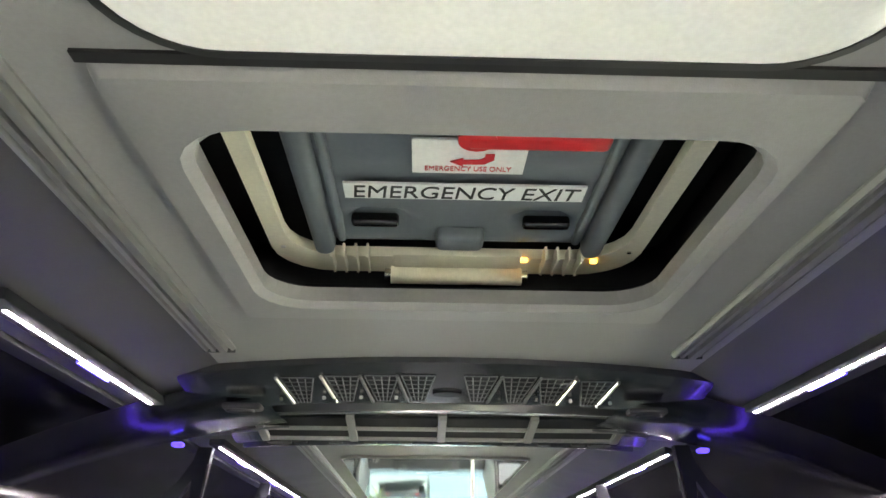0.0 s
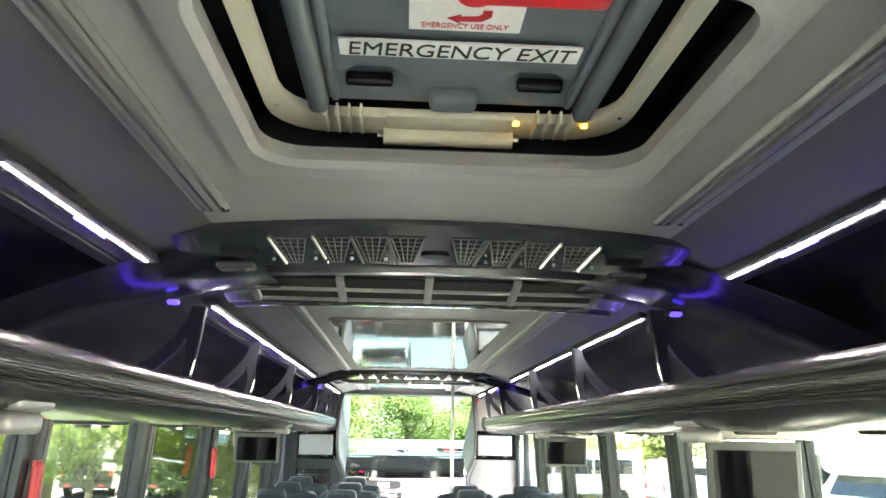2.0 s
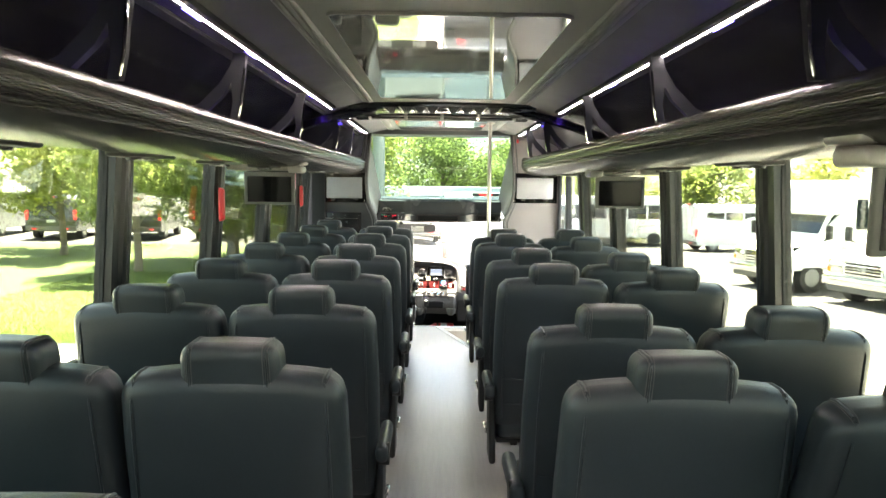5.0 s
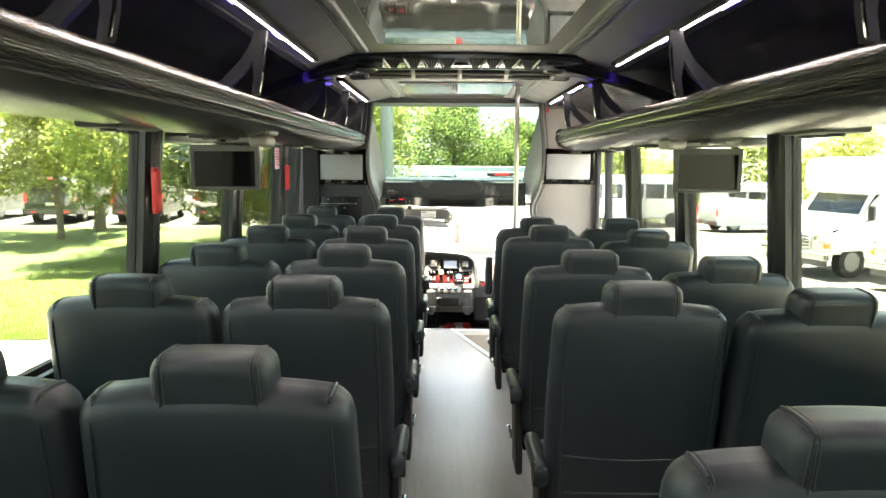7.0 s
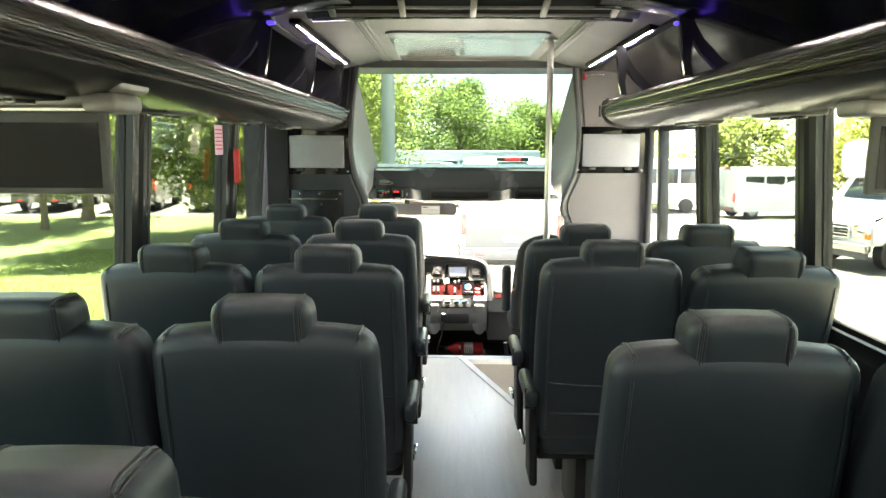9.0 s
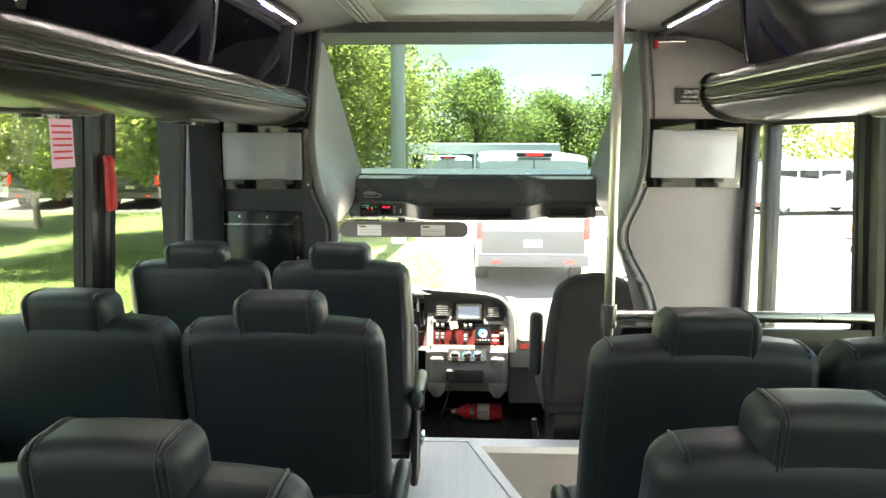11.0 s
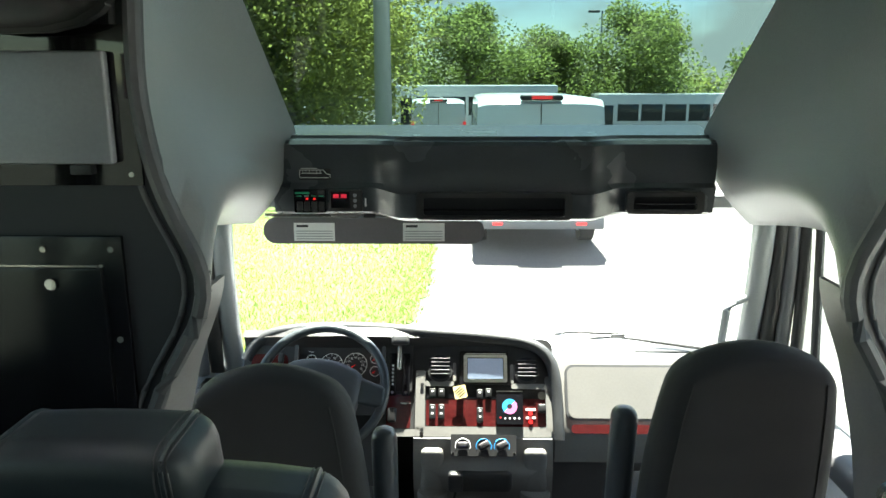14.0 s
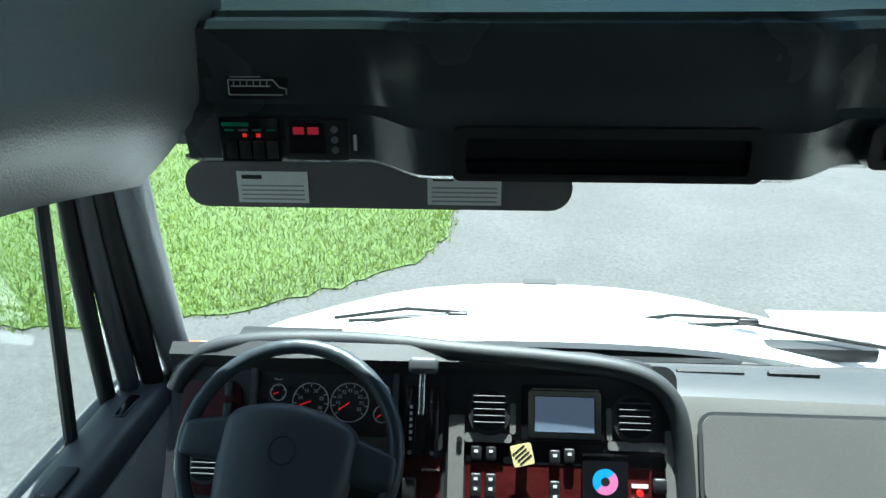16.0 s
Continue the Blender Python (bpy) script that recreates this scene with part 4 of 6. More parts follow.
    # the screens on the bulkheads
    for x0, x1, z0, z1, lab in ((-1.09, -0.70, 1.340, 1.595, "silver-backed screen in a black recess on the black bulkhead"), (0.735, 1.135, 1.355, 1.610, "silver-backed screen in a black frame on the grey bulkhead")):
        m = thing("wall_screen", ((x0 + x1) / 2, YF, (z0 + z1) / 2), lab, "screen", "bulkhead screens")
        w2, h2 = (x1 - x0) / 2, (z1 - z0) / 2
        part("frame", boxed(-w2 - 0.012, w2 + 0.016, -0.008, 0.0, -h2 - 0.014, h2 + 0.018), BLACKGLASS, m, "glossy black backing panel")
        part("screen", rbox(bmesh.new(), (0.0, -0.022, 0.0), (w2 * 2 - 0.05, 0.022, h2 * 2 - 0.055), 0.006, 3), SCREENGREY, m)
        for k in (-1, 1):
            part("clip", boxed(k * w2 * 0.55 - 0.02, k * w2 * 0.55 + 0.02, -0.03, -0.008, -h2 + 0.008, -h2 + 0.026, bev=0.003), PLASTIC, m)
            part("screw", disc(bmesh.new(), 0, 0, 0, 0.003, 0.005, 8), STEEL, m).matrix_basis = Matrix.Translation((k * (w2 - 0.004), -0.008, -h2 + 0.006)) @ Matrix.Rotation(math.pi / 2, 4, "X")
    # locker on the black bulkhead
    l = thing("wall_locker", (-0.945, YF, 0.855), "black wall locker with screws and a round lock", "locker")
    part("frame", boxed(-0.205, 0.21, -0.012, 0.0, -0.45, 0.375, bev=0.003), DARKGLOSS, l)
    part("door", boxed(-0.17, 0.17, -0.022, -0.012, -0.42, 0.315, bev=0.003), DARKGLOSS, l)
    part("door_edge", boxed(-0.171, 0.171, -0.018, -0.0125, 0.316, 0.320), STEEL, l)
    for x in (-0.19, -0.06, 0.06, 0.19):
        for z in (0.35,) if abs(x) < 0.1 else (0.35, 0.17, -0.02, -0.2):
            part("screw", disc(bmesh.new(), 0, 0, 0, 0.004, 0.006, 8), STEEL, l).matrix_basis = Matrix.Translation((x, -0.012, z)) @ Matrix.Rotation(math.pi / 2, 4, "X")
    part("lock", disc(bmesh.new(), 0, 0, 0, 0.008, 0.011, 14), CHROME, l).matrix_basis = Matrix.Translation((0.075, -0.022, 0.285)) @ Matrix.Rotation(math.pi / 2, 4, "X")
    # caution sign on the grey bulkhead
    n = thing("caution_sign", (0.93, YF - 0.004, 1.722), "small black caution sign with white lettering", "sign")
    part("plate", boxed(-0.076, 0.076, -0.003, 0.003, -0.033, 0.033), INK, n)
    up = Matrix.Rotation(math.pi / 2, 4, "X")
    for tx, z, sz, sh in (("CAUTION", 0.017, 0.020, 0.2), ("- No standing while", -0.004, 0.0148, 0), ("vehicle is in motion.", -0.021, 0.0148, 0)):
        words(tx, sz, Matrix.Translation((0, -0.0045, z)) @ up, STICKER, n, shear=sh)
    e = thing("cabin_alarm", (0.76, YF, 1.93), "small red pull alarm on the grey bulkhead", "alarm")
    part("body", rbox(bmesh.new(), (0, -0.012, 0), (0.02, 0.022, 0.035), 0.005, 2), RED, e)
    part("wire", tube(bmesh.new(), [(0.01, -0.006, 0.012), (0.12, -0.006, 0.014)], 0.003, 5), STEEL, e)
    part("bulkhead_base", boxed(0.80, 1.16, YF - 0.012, YF - 0.002, -0.3, 0.70), BULKLOW, label="dark grey carpet on the lower bulkhead")["kind"] = "structure"


def rails():
    p = thing("grab_pole", (0.43, 6.8, 0), "brushed steel floor-to-ceiling grab pole", "pole")
    part("pole", tube(bmesh.new(), [(0, 0, FZ), (0, 0, 2.03)], 0.0155, 18), STEEL, p)
    part("ceiling_flange", disc(bmesh.new(), 0, 0, 2.018, 2.03, 0.036, 20), STEEL, p)
    part("floor_flange", disc(bmesh.new(), 0, 0, FZ, FZ + 0.012, 0.036, 20), STEEL, p)
    part("clamp", disc(bmesh.new(), 0, 0, 0.965, 1.035, 0.024, 18), STEEL, p)
    q = thing("modesty_panel", (0, 6.8, 0), "black modesty panel under a steel rail", "partition")
    part("rail", tube(bmesh.new(), [(0.45, 0, 1.0), (XR, 0, 1.0)], 0.0185, 16), STEEL, q)
    part("panel", boxed(0.47, XR, -0.012, 0.012, FZ + 0.12, 0.965, bev=0.004), DARKGLOSS, q)
    part("panel_clip", boxed(0.57, 0.60, -0.018, 0.018, 0.92, 0.975, bev=0.004), STEEL, q)
    part("foot", boxed(1.16, 1.20, -0.02, 0.02, FZ, FZ + 0.14), PLASTIC, q)
    g = thing("grab_rail", (0.78, 7.69, 0.70), "short brushed steel grab rail beside the entrance step", "rail")
    part("bar", tube(bmesh.new(), [(0, 0.0, 0), (0, -0.06, 0.0), (0.03, -0.10, -0.02), (0.22, -0.30, -0.30)], 0.016, 12), STEEL, g)
    part("flange", tube(bmesh.new(), [(0, 0.03, 0), (0, 0.01, 0)], 0.034, 16), STEEL, g)


floors()
walls()
ceiling()
m1 = roof_module(1.40, "charcoal roof air-conditioning bridge with mesh slots and louvred outlets")
copy_thing(m1, Matrix.Translation((CX, 5.27, 2.03)) @ Matrix.Diagonal((1, 0.8, 1, 1)))
rack(-1, 7.66, [-0.2, 0.9, 2.24, 3.2, 4.35, 5.70, 6.55, 7.40], [(-1.0, 0.78), (0.95, 1.60), (2.24, 5.12), (6.02, 7.34)], "grey overhead luggage rack with black brackets and a light strip")
rack(1, 6.92, [-0.2, 0.9, 2.10, 3.15, 4.30, 5.65, 6.60], [(-1.0, 0.78), (0.95, 1.66), (2.28, 5.24), (6.12, 7.46)], "grey overhead luggage rack with black brackets and light strip")
monitor(-0.93, 1.36, -1)
monitor(-0.93, 4.70, -1)
monitor(0.96, 2.04, 1)
monitor(1.02, 4.78, 1)
bulkhead()
rails()
seats()

# ---- driver's cab ----
def cab_shell():
    for s in (-1, 1):
        x = 1.16 * s + 0.02
        a, b = sorted((x, x + s * 0.05))
        d = thing("cab_door", (0, 0, 0), "dark grey cab side door with a tall window", "cab door", "cab doors")
        part("door_panel", boxed(a, b, 8.0, 9.5, -0.5, 0.36), CHARCOAL, d)
        part("door_top", rbox(bmesh.new(), (x - s * 0.05, 8.85, 0.33), (0.13, 1.1, 0.10), 0.035, 4), CHARCOAL, d)
        part("rear_frame", boxed(a, b, 8.0, 8.12, 0.36, 1.12), CHARCOAL, d)
        part("pane", boxed(x + s * 0.02, x + s * 0.024, 8.12, 9.4, 0.36, 1.12), CLEARGLASS, d, smooth=False)
        part("vent_window_bar", tube(bmesh.new(), [(x, 8.905, 0.33), (x, 9.012, 1.1)], 0.016, 8), RUBBER, d)
        part("window_switch", rbox(bmesh.new(), (x - s * 0.06, 8.75, 0.385), (0.05, 0.10, 0.014), 0.005, 2), PLASTIC, d)
        part("door_pull", rbox(bmesh.new(), (x - s * 0.07, 9.05, 0.375), (0.03, 0.10, 0.02), 0.007, 2), DARKGLOSS, d)
        # windscreen pillar
        p = thing("windscreen_pillar", (0.02, 0, 0), "grey windscreen pillar with black rubber seals", "pillar", "windscreen pillars", "structure")
        for off, r, mt in ((0.0, 0.042, FAIR), (0.06, 0.030, RUBBER), (0.105, 0.026, CHARCOAL), (0.15, 0.022, RUBBER)):
            pts = [(s * (1.015 + off * 0.9 + 0.02 * (1 - k / 6) ** 2 - 0.05 * (k / 6) ** 3), 9.27 - 0.26 * k / 6 - off * 1.1 * (1 - k / 6), 0.30 + 0.82 * k / 6) for k in range(7)]
            part("trim" if mt == FAIR else "seal", tube(bmesh.new(), pts, r, 10), mt, p)
        part("cab_roof_side", boxed(*sorted((0.02 + s * 0.74, 0.02 + s * 1.24)), 8.0, 8.858, 1.175, 1.20), FAIR, label="grey cab roof lining")["kind"] = "structure"
        if s > 0:
            g = thing("cab_grab_handle", (0.94, 9.12, 0.57), "grey looped grab handle on the windscreen pillar", "grab handle")
            part("handle", tube(bmesh.new(), [(0.05, 0, 0.14), (0.0, -0.02, 0.13), (-0.03, -0.03, 0.10), (-0.04, -0.03, -0.02), (-0.04, -0.03, -0.12), (0.02, 0, -0.16)], 0.014, 12), FAIR, g)
    part("cab_roof", boxed(-1.0, 1.04, 8.86, 8.99, 1.10, 1.14), FAIR, label="grey cab roof lining above the windscreen")["kind"] = "structure"
    w = thing("windscreen", (0.02, 0, 0), "large clear windscreen of the cab", "windscreen", kind="structure")
    rows = []
    for k in range(9):
        t = k / 8 * 2 - 1
        rows.append([(t * 1.04, 9.50 - 0.20 * t * t, 0.30), (t * 0.98, 9.01 - 0.06 * t * t, 1.12)])
    part("pane", sheet(bmesh.new(), rows), CLEARGLASS, w)
    # front wall of the cab under the dash
    part("cab_front", boxed(-1.2, 1.25, 9.30, 9.34, -0.5, 0.38), CABFLOOR, label="black front wall of the footwell")["kind"] = "structure"


def header_shelf():
    h = thing("overhead_console", (0, 0, 0), "black overhead console with open storage slots above the windscreen", "console")
    xs = [-0.68, -0.60, -0.44, -0.41, -0.385, -0.365, -0.345, -0.325, -0.305, -0.285, -0.265, -0.24, -0.12, 0.02, 0.16, 0.275, 0.30, 0.32, 0.34, 0.36, 0.38, 0.40, 0.42, 0.445, 0.62, 0.70]
    rows = []
    for x in xs:
        t = abs(x - 0.018)
        k = 1 if t < 0.285 else (0 if t > 0.395 else (0.395 - t) / 0.11)
        k = k * k * (3 - 2 * k)
        y = 8.715 - 0.055 * k
        rows.append([(x, 8.93, 1.372), (x, y + 0.10, 1.352), (x, y + 0.05, 1.350), (x, y + 0.045, 1.340), (x, y + 0.012, 1.337), (x, y, 1.325), (x, y + 0.004, 1.26), (x, y + 0.010, 1.205),
                     (x, y - 0.004, 1.192 - 0.014 * k), (x, y + 0.006, 1.15), (x, y + 0.014, 1.112 - 0.012 * k), (x, y + 0.04, 1.10 - 0.012 * k), (x, 8.95, 1.09)])
    part("body", sheet(bmesh.new(), rows), CONSOLE, h)
    for x0, x1, z0, z1, y in ((-0.205, 0.225, 1.108, 1.176, 8.654), (0.445, 0.640, 1.118, 1.172, 8.708)):
        bm = bmesh.new()
        ringplate(bm, rounded(x0 - 0.022, x1 + 0.022, z0 - 0.006, z1 + 0.010, 0.014), rounded(x0, x1, z0 + 0.006, z1 - 0.006, 0.008), -0.016, 0.014)
        moved(bm, Matrix.Translation((0, y, 0)) @ Matrix.Rotation(math.pi / 2, 4, "X"))
        part("slot_frame", bm, PLASTIC, h)
        part("slot_back", boxed(x0 - 0.004, x1 + 0.004, y + 0.006, y + 0.008, z0, z1), MATTBLACK, h)
        part("slot_shelf", boxed(x0, x1, y - 0.010, y + 0.006, z0 + 0.022, z0 + 0.026), DARKGLOSS, h)
    # switch panel and thermostat
    yy = 8.712
    s = part("switch_panel", boxed(-0.615, -0.515, yy - 0.006, yy + 0.01, 1.112, 1.186, bev=0.003), DARKGLOSS, h, "small switch panel with red lights")
    for k in range(4):
        part("rocker", boxed(-0.605 + k * 0.023, -0.587 + k * 0.023, yy - 0.012, yy - 0.006, 1.118, 1.148, bev=0.002), PLASTIC, s)
        part("caption", boxed(-0.605 + k * 0.023, -0.590 + k * 0.023, yy - 0.0075, yy - 0.006, 1.164, 1.167), GREENLED if k != 1 else GREYINK, s)
        if k in (1, 2):
            part("indicator", boxed(-0.599 + k * 0.023, -0.592 + k * 0.023, yy - 0.008, yy - 0.006, 1.154, 1.160), REDLED, s)
    part("maker_plate", boxed(-0.61, -0.565, yy - 0.0075, yy - 0.006, 1.172, 1.178), GREENLED, s)
    s = part("thermostat", boxed(-0.505, -0.400, yy - 0.008, yy + 0.01, 1.116, 1.184, bev=0.003), PLASTIC, h, "thermostat with dark display and round buttons")
    part("display", boxed(-0.497, -0.438, yy - 0.010, yy - 0.008, 1.128, 1.178), DARKGLOSS, s)
    for k in (0, 1):
        part("digits", boxed(-0.49 + k * 0.024, -0.472 + k * 0.024, yy - 0.0108, yy - 0.010, 1.160, 1.172), mat("dim red digits", (0.2, 0.01, 0.01), 0.4, glow=(0.6, 0.02, 0.05, 0.05)), s)
    for k in range(3):
        part("button", disc(bmesh.new(), 0, 0, 0, 0.003, 0.006, 12), SCREENGREY, s).matrix_basis = Matrix.Translation((-0.422, yy - 0.008, 1.134 + k * 0.017)) @ Matrix.Rotation(math.pi / 2, 4, "X")
    part("paper_tab", boxed(-0.392, -0.387, yy - 0.004, yy, 1.132, 1.158), STICKER, h)
    # decal of a bus in outline
    d = part("decal", boxed(-0.597, -0.497, yy + 0.003, yy + 0.005, 1.215, 1.250), INK, h, "small outline decal of a bus")
    y = yy + 0.0015
    for a in (((-0.594, 1.246), (-0.52, 1.246)), ((-0.594, 1.222), (-0.505, 1.222)), ((-0.594, 1.246), (-0.594, 1.222)), ((-0.52, 1.246), (-0.51, 1.234)), ((-0.51, 1.234), (-0.499, 1.232)), ((-0.499, 1.232), (-0.499, 1.222)), ((-0.590, 1.236), (-0.525, 1.236)), ((-0.59, 1.251), (-0.54, 1.251))):
        part("outline", tube(bmesh.new(), [(p, y, q) for p, q in a], 0.0011, 4), STICKER, d)
    for k in range(6):
        part("outline", tube(bmesh.new(), [(-0.585 + k * 0.011, y, 1.236), (-0.585 + k * 0.011, y, 1.244)], 0.0008, 4), STICKER, d)
    # visor
    v = thing("sun_visor", (0, 8.90, 0), "long grey sun visor with two paper labels", "sun visor")
    part("flap", prism(bmesh.new(), rounded(-0.765, -0.01, 0.972, 1.062, 0.042), 1, -0.012, 0.012), VISOR, v)
    for x0, x1 in ((-0.660, -0.520), (-0.287, -0.145)):
        l = part("label", boxed(x0, x1, -0.014, -0.0125, 0.982, 1.045), STICKER, v, "white printed paper label")
        part("print", boxed(x0 + 0.01, x0 + 0.05, -0.0148, -0.014, 1.030, 1.038), INK, l)
        for k in range(4):
            part("print", boxed(x0 + 0.008, x1 - 0.008, -0.0148, -0.014, 0.988 + k * 0.009, 0.991 + k * 0.009), GREYINK, l)
    part("hinge_rod", tube(bmesh.new(), [(-0.76, 0.0, 1.07), (-0.02, 0.0, 1.07)], 0.006, 8), STEEL, v)
    part("mount", boxed(-0.42, -0.38, -0.01, 0.03, 1.06, 1.12), PLASTIC, v)


DV = Vector((0, 0.14, 0.224)).normalized()
DN = Vector((0, -DV.z, DV.y))
DASH = Matrix(((1, 0, 0, 0), (0, DV.y, DN.y, 8.74), (0, DV.z, DN.z, 0.353), (0, 0, 0, 1)))


def smoothed(pts, n=4):
    """Round a chain of points with a Catmull-Rom curve."""
    p = [Vector(q) for q in pts]
    out = []
    for i in range(len(p) - 1):
        a, b, c, e = p[max(0, i - 1)], p[i], p[i + 1], p[min(len(p) - 1, i + 2)]
        for k in range(n):
            t = k / n
            out.append(0.5 * (2 * b + (c - a) * t + (2 * a - 5 * b + 4 * c - e) * t * t + (3 * b - a - 3 * c + e) * t ** 3))
    return out + [p[-1]]


def dashboard():
    """Face items in a plane: x across, y up the sloping face, z out towards the seats."""
    d = thing("dashboard", DASH, "truck dashboard in black and warm grey with red wood veneer panels", "dashboard")
    inv = DASH.inverted()

    def world(bm):
        return moved(bm, inv)
    # black upper body with the instrument hood
    xs = [-0.86, -0.82, -0.75, -0.65, -0.5, -0.35, -0.25, -0.1, 0.05, 0.18, 0.235]
    rows = []
    for x in xs:
        k = math.exp(-((x + 0.50) / 0.22) ** 4)
        e = max(0, (x - 0.05) / 0.185) ** 3
        rows.append([(x, 8.735, 0.340), (x, 8.752, 0.362), (x, 8.86, 0.53), (x, 8.895 - 0.02 * k, 0.60 - 0.06 * e), (x, 8.885 - 0.04 * k, 0.635 + 0.02 * k - 0.07 * e), (x, 8.91 - 0.03 * k, 0.652 + 0.024 * k - 0.075 * e), (x, 9.05, 0.565 + 0.03 * k - 0.03 * e), (x, 9.25, 0.435), (x, 9.44, 0.33)])
    part("upper_body", world(sheet(bmesh.new(), [r[:6] for r in rows])), DASHBLACK, d, "black instrument hood")
    part("top_pad", world(sheet(bmesh.new(), [r[5:] for r in rows])), DASHTOP, d)
    # passenger side
    rows = []
    for x in (0.235, 0.25, 0.30, 0.5, 0.75, 0.95, 1.05):
        e = 0.02 * max(0, x - 0.3)
        rows.append([(x, 8.735, 0.24), (x, 8.728, 0.30), (x, 8.735, 0.345), (x, 8.779, 0.41), (x, 8.866, 0.545 - e), (x, 8.885, 0.566 - e), (x, 8.93, 0.574 - e), (x, 9.10, 0.495 - e), (x, 9.44, 0.33)])
    part("passenger_panel", world(sheet(bmesh.new(), [r[:6] for r in rows])), DASHGREY, d, "warm grey passenger side of the dash")
    part("top_pad", world(sheet(bmesh.new(), [r[5:] for r in rows])), DASHTOP, d)
    bm = bmesh.new()
    ringplate(bm, rounded(0.275, 0.86, 0.035, 0.228, 0.03), rounded(0.283, 0.852, 0.043, 0.220, 0.026), 0.0, 0.006)
    part("glovebox_gap", bm, CHARCOAL, d)
    part("glovebox_lid", plate(bmesh.new(), 0.283, 0.852, 0.043, 0.220, -0.004, 0.009, 0.026), DASHGREY, d)
    part("veneer_strip", prism(bmesh.new(), rounded(0.29, 0.90, -0.008, 0.022, 0.012), 2, -0.01, 0.014), BURL, d, "red-brown veneer strip")
    part("lower_glovebox", world(boxed(0.24, 1.05, 8.80, 9.3, 0.0, 0.30)), CHARCOAL, d)
    part("knee_panel", world(boxed(-0.86, -0.36, 8.80, 9.3, 0.05, 0.36)), CHARCOAL, d)
    # top defroster slits
    for x0, x1 in ((0.30, 0.46), (0.52, 0.64), (-0.2, -0.05)):
        part("defroster_slit", world(boxed(x0, x1, 9.12, 9.135, 0.46, 0.525 if x0 < 0 else 0.489)), RUBBER, d)
    # grey bezel of the centre stack
    bm = bmesh.new()
    for x0, x1, v0, v1 in ((-0.245, -0.212, 0.0, 0.205), (0.205, 0.232, 0.0, 0.185), (-0.245, 0.232, -0.022, 0.012), (-0.212, -0.112, 0.150, 0.168), (0.088, 0.205, 0.142, 0.160),
                           (-0.116, -0.104, 0.168, 0.232), (0.086, 0.097, 0.160, 0.228)):
        plate(bm, x0, x1, v0, v1, -0.006, 0.010, 0.006)
    box(bm, -0.345, -0.245, -0.022, 0.002, -0.004, 0.010)
    part("bezel", bm, DASHGREY, d, "warm grey dash bezel")
    # padded brow that arches over the centre stack and runs down beside it
    path = [(-0.85, 0.24, -0.004), (-0.825, 0.29, 0.004), (-0.77, 0.328, 0.012), (-0.66, 0.348, 0.018), (-0.50, 0.354, 0.02), (-0.37, 0.350, 0.02), (-0.21, 0.337, 0.016), (-0.035, 0.326, 0.014), (0.097, 0.312, 0.014), (0.165, 0.294, 0.014), (0.205, 0.268, 0.014), (0.229, 0.230, 0.012), (0.240, 0.178, 0.010), (0.245, 0.10, 0.006), (0.246, 0.02, 0.004), (0.246, -0.03, 0.0)]
    part("brow", tube(bmesh.new(), smoothed(path), 0.021, 12), DASHTOP, d, "dark grey padded brow")
    # black plate behind the stack; its colour also holds the bezel top's shade
    part("backing", plate(bmesh.new(), -0.25, 0.235, -0.01, 0.318, -0.012, 0.001, 0.03), DASHBLACK, d)
    for x, v in ((-0.222, 0.155), (0.202, 0.145), (-0.222, 0.0), (0.227, -0.006), (-0.33, -0.01)):
        part("screw", disc(bmesh.new(), x, v, 0.008, 0.015, 0.006, 10), PLASTIC, d)
    part("veneer", plate(bmesh.new(), -0.208, 0.214, 0.014, 0.108, 0.0, 0.004, 0.012), BURL, d, "red-brown wood veneer")
    part("veneer_top", plate(bmesh.new(), -0.208, 0.214, 0.108, 0.156, 0.0, 0.005, 0.008), DARKGLOSS, d)
    part("veneer", plate(bmesh.new(), -0.345, -0.262, 0.006, 0.12, 0.0, 0.004, 0.01), BURL, d)
    part("veneer", plate(bmesh.new(), -0.83, -0.70, 0.02, 0.26, 0.0, 0.004, 0.02), BURL, d)

    def vent(x, v, w, h):
        a = part("air_vent", plate(bmesh.new(), x - w, x + w, v - h, v + h, 0.0, 0.014, w * 0.92), DASHBLACK, d, "black dash air vent with pale slats")
        # black plate on the vent's face stands in for its shaded depth
        part("vent_hole", plate(bmesh.new(), x - w * 0.85, x + w * 0.85, v - h * 0.8, v + h * 0.85, 0.013, 0.0152, w * 0.75), MATTBLACK, a)
        for k in range(5):
            q = v - h * 0.45 + k * h * 0.27
            part("slat", rbox(bmesh.new(), (x, q, 0.018), (w * 1.5, 0.0026, 0.008), 0.0012, 2), CHARCOAL, a)
    vent(-0.160, 0.214, 0.044, 0.050)
    vent(0.143, 0.208, 0.043, 0.050)
    vent(-0.765, 0.085, 0.036, 0.042)
    # radio with its pale display
    r = part("radio", plate(bmesh.new(), -0.092, 0.080, 0.158, 0.272, 0.0, 0.010, 0.006), DARKGLOSS, d, "car stereo with a pale display")
    bm = bmesh.new()
    ringplate(bm, rounded(-0.078, 0.074, 0.163, 0.260, 0.006), rounded(-0.066, 0.062, 0.174, 0.250, 0.004), 0.010, 0.014)
    part("stereo_rim", bm, CHROME, r)
    part("display", boxed(-0.064, 0.060, 0.176, 0.248, 0.010, 0.0115), LCD, r)
    part("top_edge", boxed(-0.07, 0.07, 0.262, 0.265, 0.010, 0.013), CHROME, r)
    for k in range(2):
        part("knob", disc(bmesh.new(), -0.0725, 0.225 + k * 0.018, 0.012, 0.018, 0.004, 8), CHROME, r)
